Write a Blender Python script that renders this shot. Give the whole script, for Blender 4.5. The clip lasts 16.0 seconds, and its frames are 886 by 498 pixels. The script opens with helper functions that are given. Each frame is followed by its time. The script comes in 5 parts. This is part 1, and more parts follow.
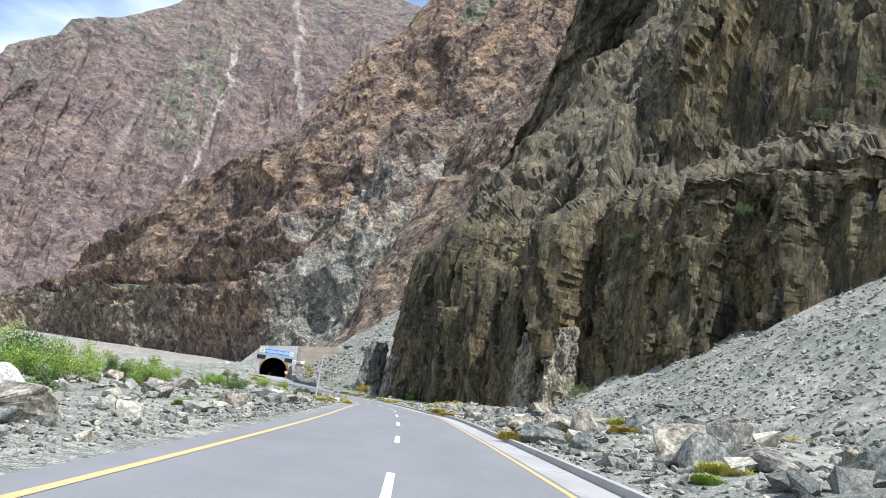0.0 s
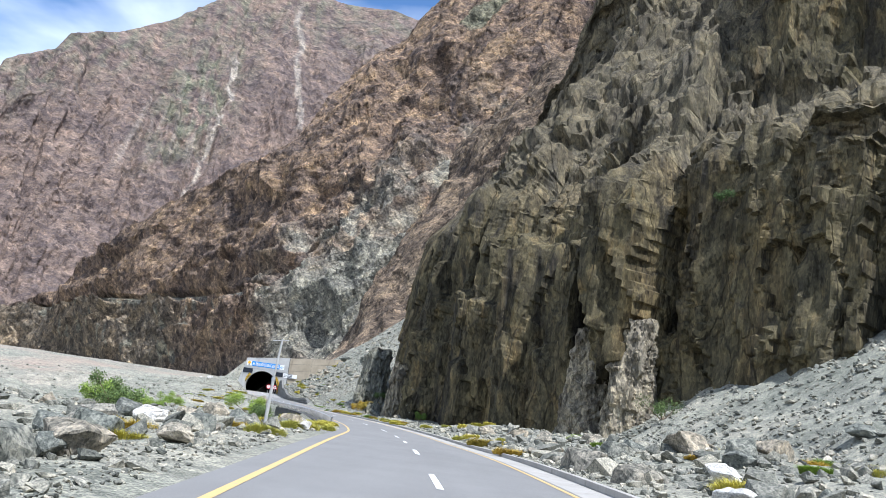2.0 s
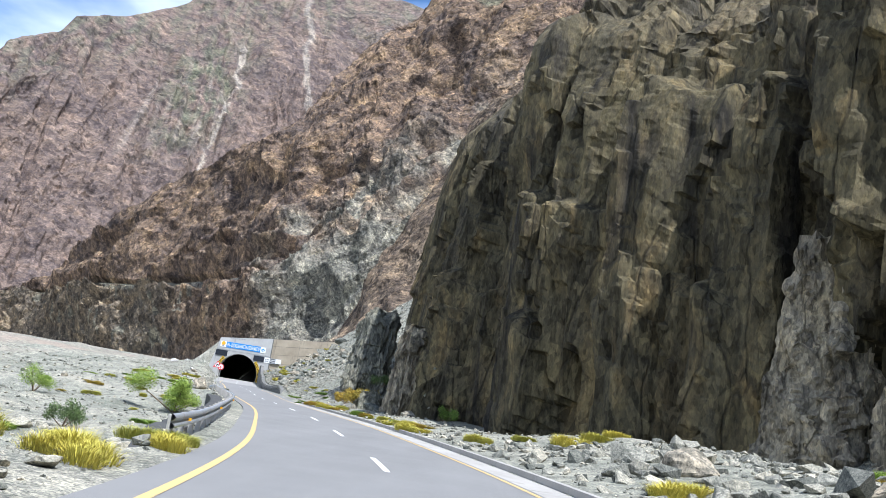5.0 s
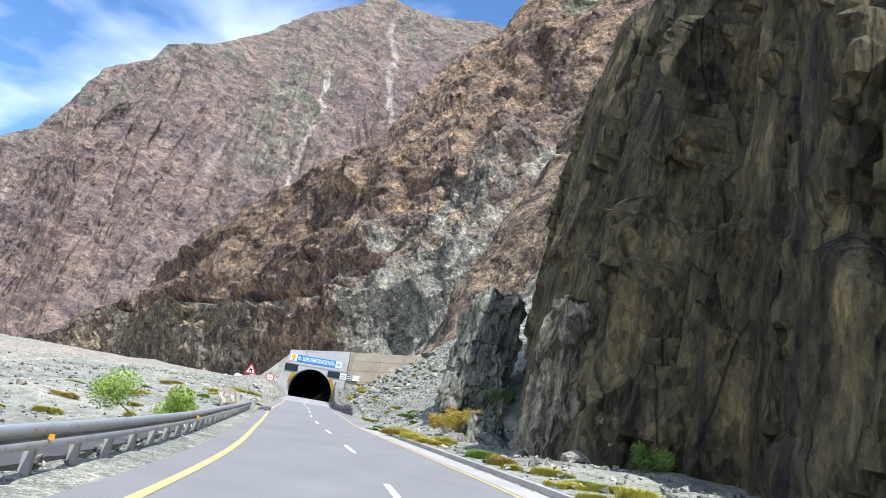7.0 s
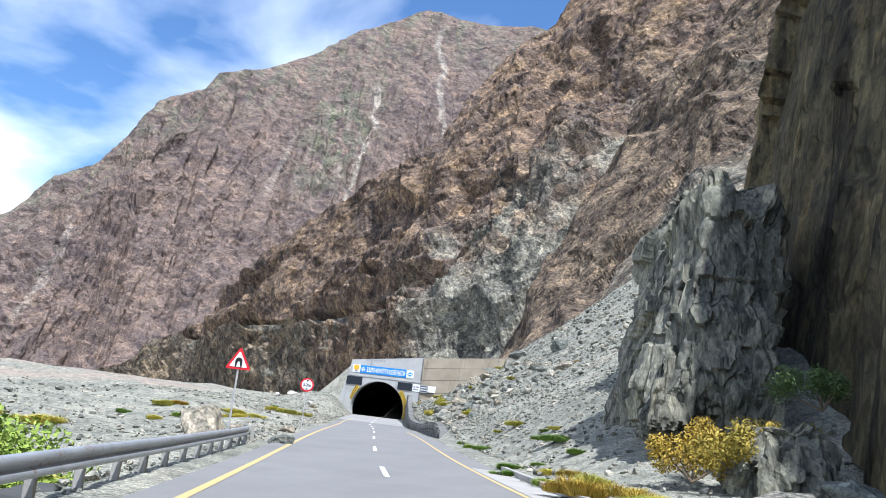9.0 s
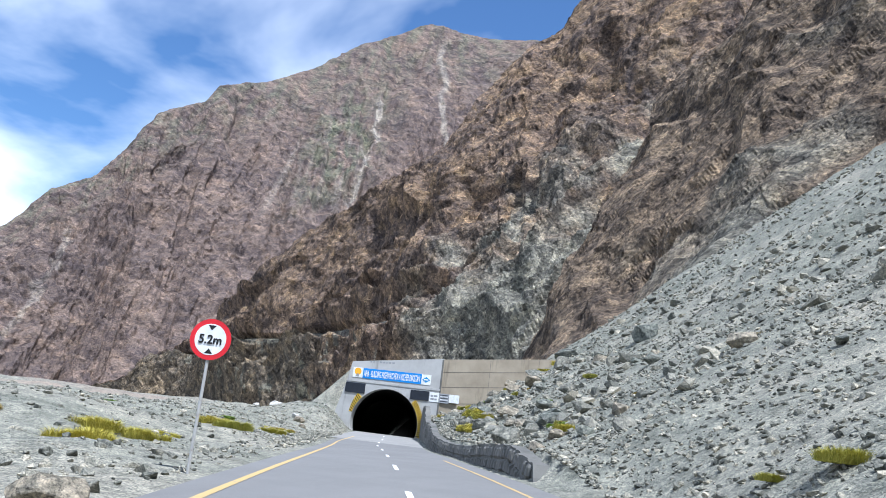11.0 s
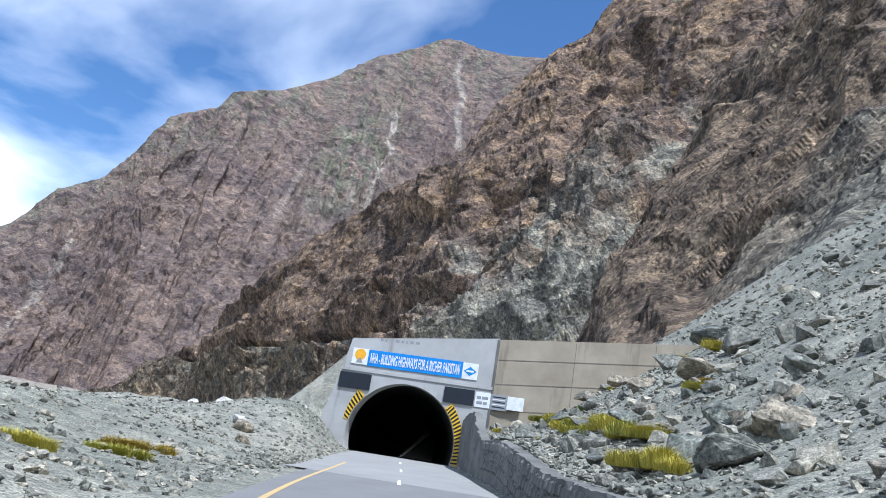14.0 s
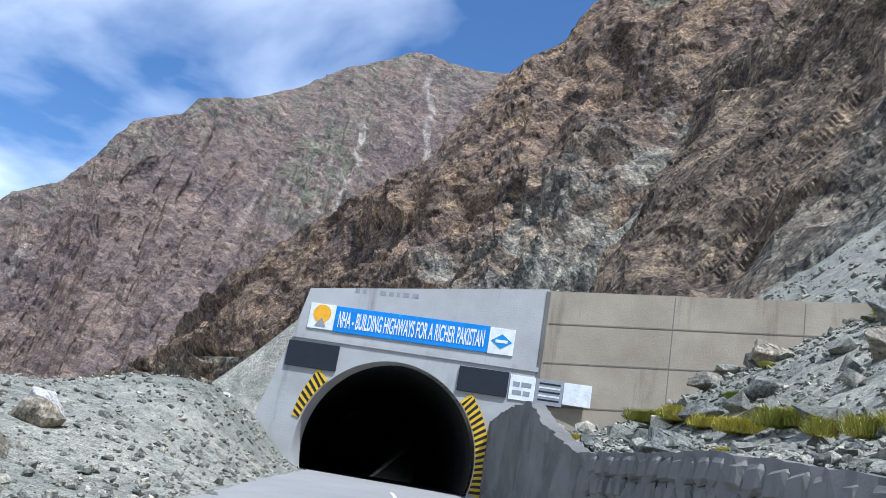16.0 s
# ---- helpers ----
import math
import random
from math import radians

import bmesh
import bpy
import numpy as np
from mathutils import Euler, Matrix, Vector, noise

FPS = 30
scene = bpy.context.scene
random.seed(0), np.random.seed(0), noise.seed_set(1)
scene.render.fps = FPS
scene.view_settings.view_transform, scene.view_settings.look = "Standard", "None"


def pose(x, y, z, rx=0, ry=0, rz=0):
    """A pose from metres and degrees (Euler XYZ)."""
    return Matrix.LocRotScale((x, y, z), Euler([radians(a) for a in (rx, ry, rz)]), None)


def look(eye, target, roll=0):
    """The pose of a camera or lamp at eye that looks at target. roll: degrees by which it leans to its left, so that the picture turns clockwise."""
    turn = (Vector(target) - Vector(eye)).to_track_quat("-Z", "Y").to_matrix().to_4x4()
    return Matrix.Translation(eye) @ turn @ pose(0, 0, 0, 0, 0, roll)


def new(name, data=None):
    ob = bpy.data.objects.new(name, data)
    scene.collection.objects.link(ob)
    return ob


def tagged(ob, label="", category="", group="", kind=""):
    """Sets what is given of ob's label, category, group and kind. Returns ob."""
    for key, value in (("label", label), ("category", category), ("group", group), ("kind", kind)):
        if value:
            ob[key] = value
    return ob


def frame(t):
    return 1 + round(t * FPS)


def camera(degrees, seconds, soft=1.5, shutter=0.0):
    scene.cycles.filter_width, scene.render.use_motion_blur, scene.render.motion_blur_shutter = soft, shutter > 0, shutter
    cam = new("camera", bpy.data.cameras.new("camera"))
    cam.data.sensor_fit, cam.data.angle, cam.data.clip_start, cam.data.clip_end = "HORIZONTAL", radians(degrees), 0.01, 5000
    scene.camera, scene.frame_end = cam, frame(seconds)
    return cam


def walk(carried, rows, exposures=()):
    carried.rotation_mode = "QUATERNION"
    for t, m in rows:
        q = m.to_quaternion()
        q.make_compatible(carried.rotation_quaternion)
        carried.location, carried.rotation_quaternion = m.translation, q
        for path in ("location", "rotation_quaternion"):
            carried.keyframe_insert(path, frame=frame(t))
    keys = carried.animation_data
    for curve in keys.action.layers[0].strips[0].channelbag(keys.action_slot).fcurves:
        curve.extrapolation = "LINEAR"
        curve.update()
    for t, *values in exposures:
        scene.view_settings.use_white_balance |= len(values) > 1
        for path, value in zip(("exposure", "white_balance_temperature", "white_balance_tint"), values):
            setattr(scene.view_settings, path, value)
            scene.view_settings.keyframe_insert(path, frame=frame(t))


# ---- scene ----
cam = camera(53.2, 16.0, 0.6)
PATH = [
    (0, (2.515, -0.514, 1.497), (2.426, 1.455, 1.838), 8.0),
    (0.5, (1.742, 9.719, 1.526), (1.608, 11.68, 1.894), 8.0),
    (1, (0.855, 19.349, 1.576), (0.733, 21.313, 1.936), 7.5),
    (1.5, (-0.234, 29.532, 1.59), (-0.405, 31.491, 1.951), 7.7),
    (2, (-1.268, 38.701, 1.677), (-1.365, 40.663, 2.055), 7.9),
    (2.5, (-2.077, 48.418, 1.813), (-2.143, 50.388, 2.152), 8.1),
    (3, (-2.763, 59.114, 1.853), (-2.817, 61.084, 2.19), 8.3),
    (3.5, (-3.596, 69.359, 1.954), (-3.678, 71.33, 2.287), 7.8),
    (3.7, (-3.751, 73.306, 1.955), (-3.843, 75.274, 2.299), 7.9),
    (5.8, (-8.618, 111.207, 1.353), (-8.757, 113.168, 1.721), 10.2),
    (6, (-9.245, 115.09, 1.403), (-9.431, 117.05, 1.751), 9.5),
    (6.5, (-11.022, 125.35, 1.603), (-11.268, 127.298, 1.979), 9.6),
    (7, (-12.664, 134.075, 1.648), (-12.966, 136.013, 2.038), 9.9),
    (7.5, (-14.85, 143.896, 1.751), (-15.19, 145.827, 2.144), 9.8),
    (8, (-17.045, 152.561, 1.837), (-17.42, 154.479, 2.26), 8.2),
    (8.5, (-19.509, 161.417, 1.861), (-19.947, 163.323, 2.278), 7.4),
    (9, (-22.14, 170.052, 1.899), (-22.578, 171.962, 2.297), 7.0),
    (9.5, (-25.245, 179.588, 1.9), (-25.683, 181.492, 2.328), 7.0),
    (10, (-28.09, 188.975, 1.888), (-28.555, 190.871, 2.325), 6.8),
    (12.5, (-42.081, 235.918, 2.557), (-42.486, 237.829, 2.986), 7.4),
    (13, (-44.601, 244.664, 2.675), (-45.039, 246.564, 3.117), 8.1),
    (13.5, (-47.137, 252.856, 2.68), (-47.61, 254.739, 3.161), 8.5),
    (14, (-49.65, 260.894, 2.734), (-50.119, 262.78, 3.206), 9.1),
    (14.5, (-52.151, 268.912, 2.871), (-52.593, 270.805, 3.341), 9.4),
    (15, (-54.866, 276.987, 2.865), (-55.304, 278.874, 3.363), 10.4),
    (15.5, (-57.212, 285.478, 3.05), (-57.63, 287.37, 3.544), 10.5),
    (16, (-59.811, 294.256, 3.034), (-60.208, 296.146, 3.553), 9.7),
]
walk(cam, [(t, look(eye, target, roll)) for t, eye, target, roll in PATH],
     [(0, 0.63, 5850, 10), (6, 0.76, 5850, 10), (8, 0.79, 5850, 10), (10, 0.58, 5700, 10), (13, 0.43, 5550, 10), (16, 0.33, 5500, 10)])

# ---- world, sun, exposure ----
SUN_ELEVATION, SUN_AZIMUTH = radians(62), radians(138)   # azimuth clockwise from +y
world = bpy.data.worlds.new("sky")
scene.world = world
world.use_nodes = True
wt = world.node_tree
wt.nodes.clear()


def wnode(kind, **inputs):
    n = wt.nodes.new(kind)
    for k, v in inputs.items():
        n.inputs[k.replace("_", " ")].default_value = v
    return n


sky = wt.nodes.new("ShaderNodeTexSky")
sky.sky_type = "NISHITA"
sky.sun_disc = False
sky.sun_elevation, sky.sun_rotation = SUN_ELEVATION, SUN_AZIMUTH
sky.altitude, sky.air_density, sky.dust_density, sky.ozone_density = 300, 1.0, 0.8, 1.6
coords = wt.nodes.new("ShaderNodeTexCoord")
# thin drifting cloud: the direction is flattened on to a cloud deck
split = wt.nodes.new("ShaderNodeSeparateXYZ")
wt.links.new(coords.outputs["Generated"], split.inputs[0])
lift = wt.nodes.new("ShaderNodeMath")
lift.operation = "ADD"
lift.inputs[1].default_value = 0.22
wt.links.new(split.outputs["Z"], lift.inputs[0])
deck = wt.nodes.new("ShaderNodeVectorMath")
deck.operation = "DIVIDE"
both = wt.nodes.new("ShaderNodeCombineXYZ")
for k in range(3):
    wt.links.new(lift.outputs[0], both.inputs[k])
wt.links.new(coords.outputs["Generated"], deck.inputs[0])
wt.links.new(both.outputs[0], deck.inputs[1])
puff = wnode("ShaderNodeTexNoise", Scale=1.5, Detail=6.0, Roughness=0.5, Distortion=0.3)
slide = wt.nodes.new("ShaderNodeMapping")
slide.inputs["Location"].default_value = (3.1, 0.62, 0.0)
slide.inputs["Rotation"].default_value = (0.0, 0.0, radians(8))
slide.inputs["Scale"].default_value = (1.0, 1.0, 0.3)
wt.links.new(deck.outputs[0], slide.inputs[0])
wt.links.new(slide.outputs[0], puff.inputs["Vector"])
veil = wt.nodes.new("ShaderNodeValToRGB")
veil.color_ramp.elements[0].position, veil.color_ramp.elements[1].position = 0.38, 0.7
wt.links.new(puff.outputs["Fac"], veil.inputs[0])
blue = wt.nodes.new("ShaderNodeMix")
blue.data_type = "RGBA"
blue.inputs[7].default_value = (17.5, 17.9, 18.4, 1)
wt.links.new(veil.outputs[0], blue.inputs[0])
tune = wt.nodes.new("ShaderNodeMix")
tune.data_type, tune.blend_type = "RGBA", "MULTIPLY"
tune.inputs[0].default_value, tune.inputs[7].default_value = 1.0, (1.12, 1.4, 1.66, 1)
wt.links.new(sky.outputs[0], tune.inputs[6])
wt.links.new(tune.outputs[2], blue.inputs[6])
back = wnode("ShaderNodeBackground", Strength=0.07)
wt.links.new(blue.outputs[2], back.inputs["Color"])
wout = wt.nodes.new("ShaderNodeOutputWorld")
wt.links.new(back.outputs[0], wout.inputs[0])

sun = new("sun", bpy.data.lights.new("sun", "SUN"))
sun.data.energy, sun.data.angle, sun.data.color = 5.0, radians(0.6), (1.0, 0.97, 0.93)
SUN_FROM = Vector((math.sin(SUN_AZIMUTH) * math.cos(SUN_ELEVATION), math.cos(SUN_AZIMUTH) * math.cos(SUN_ELEVATION), math.sin(SUN_ELEVATION)))
sun.matrix_world = look(SUN_FROM * 100, (0, 0, 0))

# ---- noise on arrays ----
RNG = np.random.default_rng(7)
PERM = RNG.permutation(256)
PERM = np.concatenate([PERM, PERM, PERM])
GRAD = RNG.normal(size=(256, 3))
GRAD /= np.linalg.norm(GRAD, axis=1, keepdims=True)
CELL = RNG.random((256, 6))


def cell_hash(i):
    i = i & 255
    return PERM[PERM[PERM[i[..., 0]] + i[..., 1]] + i[..., 2]]


def perlin(p):
    p = np.asarray(p, float)
    i = np.floor(p).astype(int)
    f = p - i
    w = f * f * f * (f * (f * 6 - 15) + 10)
    total = 0.0
    for dx in (0, 1):
        for dy in (0, 1):
            for dz in (0, 1):
                c = np.array((dx, dy, dz))
                g = GRAD[cell_hash(i + c)]
                k = np.prod(np.where(c == 1, w, 1 - w), axis=-1)
                total = total + k * ((f - c) * g).sum(-1)
    return total * 1.6


def fbm(p, octaves=5, gain=0.5):
    a, total, p = 1.0, 0.0, np.asarray(p, float)
    for k in range(octaves):
        total = total + a * perlin(p + 17.3 * k)
        p, a = p * 2.03, a * gain
    return total


def ridged(p, octaves=5, gain=0.5):
    a, total, p = 1.0, 0.0, np.asarray(p, float)
    for k in range(octaves):
        total = total + a * (1 - 2 * np.abs(perlin(p + 9.1 * k)))
        p, a = p * 2.07, a * gain
    return total


def blocks(p, tilt=0.6):
    """Broken rock: every cell has its own step and its own tilted face."""
    p = np.asarray(p, float)
    i = np.floor(p).astype(int)
    best = np.full(p.shape[:-1], 9.0)
    value = np.zeros(p.shape[:-1])
    for dx in (-1, 0, 1):
        for dy in (-1, 0, 1):
            for dz in (-1, 0, 1):
                j = i + np.array((dx, dy, dz))
                r = CELL[cell_hash(j)]
                off = p - (j + r[..., :3])
                dist = np.abs(off).sum(-1)
                face = r[..., 3] - 0.5 + tilt * ((r[..., 3:6] - 0.5) * off).sum(-1) * 2
                near = dist < best
                best = np.where(near, dist, best)
                value = np.where(near, face, value)
    return value


def ramp(x, a, b):
    t = np.clip((np.asarray(x, float) - a) / (b - a), 0, 1)
    return t * t * (3 - 2 * t)


def spline(points, x):
    """Smooth line through (x, value) pairs."""
    pts = np.array(points, float)
    xs, ys = pts[:, 0], pts[:, 1]
    m = np.gradient(ys, xs)
    k = np.clip(np.searchsorted(xs, x) - 1, 0, len(xs) - 2)
    h = xs[k + 1] - xs[k]
    t = np.clip((x - xs[k]) / h, 0, 1)
    over = x - np.clip(x, xs[0], xs[-1])
    end = np.where(over < 0, m[0], m[-1]) * over
    return ((2 * t**3 - 3 * t**2 + 1) * ys[k] + (t**3 - 2 * t**2 + t) * h * m[k]
            + (-2 * t**3 + 3 * t**2) * ys[k + 1] + (t**3 - t**2) * h * m[k + 1] + end)


# ---- mesh helpers ----
def mesh_of(name, verts, faces, mat, smooth=False, tone=None, tone2=None):
    """A mesh from arrays: faces is an (n, 3) or (n, 4) array."""
    me = bpy.data.meshes.new(name)
    verts, faces = np.asarray(verts, np.float32), np.asarray(faces, np.int32)
    k = faces.shape[1]
    me.vertices.add(len(verts))
    me.vertices.foreach_set("co", verts.ravel())
    me.loops.add(faces.size)
    me.loops.foreach_set("vertex_index", faces.ravel())
    me.polygons.add(len(faces))
    me.polygons.foreach_set("loop_start", np.arange(0, faces.size, k, dtype=np.int32))
    me.update(calc_edges=True)
    if smooth:
        me.shade_smooth()
    else:
        me.shade_flat()
    for key, v in (("tone", tone), ("tone2", tone2)):
        if v is not None:
            me.attributes.new(key, "FLOAT", "POINT").data.foreach_set("value", np.asarray(v, np.float32).ravel())
    if mat:
        me.materials.append(mat)
    return me


def sheet_faces(n, m):
    i = np.arange(n * m).reshape(n, m)
    return np.stack([i[:-1, :-1], i[1:, :-1], i[1:, 1:], i[:-1, 1:]], -1).reshape(-1, 4)


def sheet(name, p, mat, smooth=False, tone=None, tone2=None, flip=False):
    n, m, _ = p.shape
    f = sheet_faces(n, m)
    return mesh_of(name, p.reshape(-1, 3), f[:, ::-1] if flip else f, mat, smooth, tone, tone2)


def normals_of(p):
    a, b = np.gradient(p, axis=0), np.gradient(p, axis=1)
    n = np.cross(a, b)
    return n / np.maximum(np.linalg.norm(n, axis=-1, keepdims=True), 1e-9)


def part(name, data, parent, label="", mat=None):
    """One mesh object under a thing or a part. data: a bmesh or a mesh."""
    if isinstance(data, bmesh.types.BMesh):
        me = bpy.data.meshes.new(name)
        bmesh.ops.recalc_face_normals(data, faces=data.faces[:])
        data.to_mesh(me)
        data.free()
        if mat:
            me.materials.append(mat)
        data = me
    ob = new(name, data)
    if parent:
        ob.parent = parent
    if label:
        tagged(ob, label)
    return ob


def thing(name, label, category, at=(0, 0, 0), turn=0.0, group="", kind=""):
    ob = new(name)
    ob.empty_display_size = 0.2
    ob.matrix_world = pose(*at, 0, 0, turn)
    return tagged(ob, label, category, group, kind)


def box(bm, x0, x1, y0, y1, z0, z1, bevel=0.0):
    made = bmesh.ops.create_cube(bm, size=1.0)["verts"]
    for v in made:
        v.co = Vector((x0 + (v.co.x + 0.5) * (x1 - x0), y0 + (v.co.y + 0.5) * (y1 - y0), z0 + (v.co.z + 0.5) * (z1 - z0)))
    if bevel:
        edges = {e for v in made for e in v.link_edges}
        bmesh.ops.bevel(bm, geom=list(edges), offset=bevel, segments=1, affect="EDGES")
    return bm


def tube(bm, a, b, r0, r1=None, n=10):
    a, b = Vector(a), Vector(b)
    r1 = r0 if r1 is None else r1
    made = bmesh.ops.create_cone(bm, cap_ends=True, segments=n, radius1=r0, radius2=r1, depth=(b - a).length)["verts"]
    m = Matrix.Translation((a + b) / 2) @ (b - a).to_track_quat("Z", "Y").to_matrix().to_4x4()
    bmesh.ops.transform(bm, matrix=m, verts=made)
    return bm


# ---- materials ----
def material(name, rough=0.85, metal=0.0, spec=0.25):
    m = bpy.data.materials.new(name)
    m.use_nodes = True
    b = m.node_tree.nodes["Principled BSDF"]
    b.inputs["Roughness"].default_value, b.inputs["Metallic"].default_value = rough, metal
    b.inputs["Specular IOR Level"].default_value = spec
    return m, m.node_tree, b


def link(t, a, b):
    t.links.new(a, b)


def place(t, scale=(1, 1, 1), local=False):
    """Where on the surface, in metres."""
    mp = t.nodes.new("ShaderNodeMapping")
    mp.inputs["Scale"].default_value = scale
    if local:
        c = t.nodes.new("ShaderNodeTexCoord")
        link(t, c.outputs["Object"], mp.inputs[0])
    else:
        g = t.nodes.new("ShaderNodeNewGeometry")
        link(t, g.outputs["Position"], mp.inputs[0])
    return mp.outputs[0]


def grain(t, where, scale, detail=5.0, rough=0.6, warp=0.0):
    n = t.nodes.new("ShaderNodeTexNoise")
    n.inputs["Scale"].default_value, n.inputs["Detail"].default_value = scale, detail
    n.inputs["Roughness"].default_value, n.inputs["Distortion"].default_value = rough, warp
    link(t, where, n.inputs["Vector"])
    return n.outputs["Fac"]


def tint(t, fac, *stops):
    """A colour ramp: stops of (position, colour)."""
    r = t.nodes.new("ShaderNodeValToRGB")
    els = r.color_ramp.elements
    while len(els) < len(stops):
        els.new(0.5)
    for e, (p, c) in zip(els, stops):
        e.position, e.color = p, (*c, 1)
    link(t, fac, r.inputs[0])
    return r.outputs[0]


def grey(t, fac, a, b):
    return tint(t, fac, (a, (0, 0, 0)), (b, (1, 1, 1)))


def blend(t, fac, a, b, kind="MIX"):
    m = t.nodes.new("ShaderNodeMix")
    m.data_type, m.blend_type = "RGBA", kind
    for s, v in ((0, fac), (6, a), (7, b)):
        if isinstance(v, (int, float)):
            m.inputs[s].default_value = v
        elif isinstance(v, tuple):
            m.inputs[s].default_value = (*v, 1)
        else:
            link(t, v, m.inputs[s])
    return m.outputs[2]


def relief(t, b, height, distance, strength=1.0, under=None):
    n = t.nodes.new("ShaderNodeBump")
    n.inputs["Strength"].default_value, n.inputs["Distance"].default_value = strength, distance
    link(t, height, n.inputs["Height"])
    if under:
        link(t, under, n.inputs["Normal"])
    if b:
        link(t, n.outputs[0], b.inputs["Normal"])
    return n.outputs[0]


def attribute(t, name):
    a = t.nodes.new("ShaderNodeAttribute")
    a.attribute_name = name
    return a.outputs["Fac"]


def by_object(t):
    return t.nodes.new("ShaderNodeObjectInfo").outputs["Random"]


def rock_material(name, dark, mid, light, size, stretch=(1, 1, 0.45), bump=0.3, local=False, random=False, island=False, pits=0.85):
    """Weathered loose stone: three scales of colour and fine relief. size: metres of the larger stains."""
    m, t, b = material(name, 0.92, spec=0.15)
    w = place(t, stretch, local)
    big = grain(t, w, 1.0 / size, 6, 0.65, 0.4)
    fine = grain(t, w, 9.0 / size, 6, 0.7)
    col = tint(t, big, (0.36, dark), (0.5, mid), (0.65, light))
    col = blend(t, 0.5, col, tint(t, grain(t, w, 3.2 / size, 5, 0.75, 0.6), (0.4, dark), (0.5, mid), (0.6, light)))
    col = blend(t, 0.5, col, tint(t, fine, (0.4, dark), (0.5, mid), (0.61, light)))
    speck = grain(t, w, 26.0 / size, 4, 0.8)
    col = blend(t, pits, col, tint(t, speck, (0.37, (0.32, 0.32, 0.34)), (0.5, (1.0, 1.0, 1.0)), (0.64, (1.6, 1.55, 1.47))), "MULTIPLY")
    if island:
        gi = t.nodes.new("ShaderNodeNewGeometry")
        col = blend(t, 1.0, col, tint(t, gi.outputs["Random Per Island"], (0.0, (0.38, 0.4, 0.4)), (0.55, (0.9, 0.9, 0.88)), (0.9, (1.2, 1.15, 1.06)), (1.0, (1.7, 1.6, 1.48))), "MULTIPLY")
    if random:
        col = blend(t, 1.0, col, tint(t, by_object(t), (0.0, (0.7, 0.74, 0.75)), (0.3, (0.92, 1.0, 0.98)), (0.55, (1.0, 0.98, 0.94)), (0.8, (1.35, 1.2, 1.02)), (1.0, (1.5, 1.42, 1.3))), "MULTIPLY")
    link(t, col, b.inputs["Base Color"])
    n1 = relief(t, None, fine, bump)
    relief(t, b, grain(t, w, 40.0 / size, 5, 0.7), bump * 0.3, 0.8, n1)
    return m


def facets(t, where, scale):
    """Broken faces: every cell is a plane with its own tilt. Gives the height and a random value for each cell."""
    v = t.nodes.new("ShaderNodeTexVoronoi")
    v.inputs["Scale"].default_value = scale
    link(t, where, v.inputs["Vector"])
    off = t.nodes.new("ShaderNodeVectorMath")
    off.operation = "SUBTRACT"
    link(t, where, off.inputs[0])
    link(t, v.outputs["Position"], off.inputs[1])
    lean = t.nodes.new("ShaderNodeVectorMath")
    lean.operation = "SUBTRACT"
    lean.inputs[1].default_value = (0.5, 0.5, 0.5)
    link(t, v.outputs["Color"], lean.inputs[0])
    dot = t.nodes.new("ShaderNodeVectorMath")
    dot.operation = "DOT_PRODUCT"
    link(t, off.outputs[0], dot.inputs[0])
    link(t, lean.outputs[0], dot.inputs[1])
    rnd = t.nodes.new("ShaderNodeSeparateColor")
    link(t, v.outputs["Color"], rnd.inputs[0])
    return dot.outputs["Value"], rnd.outputs[0]


def bent(t, where, scale, much):
    """Places shifted by noise, so that cells lose their straight edges."""
    n = t.nodes.new("ShaderNodeTexNoise")
    n.inputs["Scale"].default_value, n.inputs["Detail"].default_value = scale, 4.0
    link(t, where, n.inputs["Vector"])
    k = t.nodes.new("ShaderNodeVectorMath")
    k.operation = "SCALE"
    k.inputs["Scale"].default_value = much
    link(t, n.outputs["Color"], k.inputs[0])
    a = t.nodes.new("ShaderNodeVectorMath")
    a.operation = "ADD"
    link(t, where, a.inputs[0])
    link(t, k.outputs[0], a.inputs[1])
    return a.outputs[0]


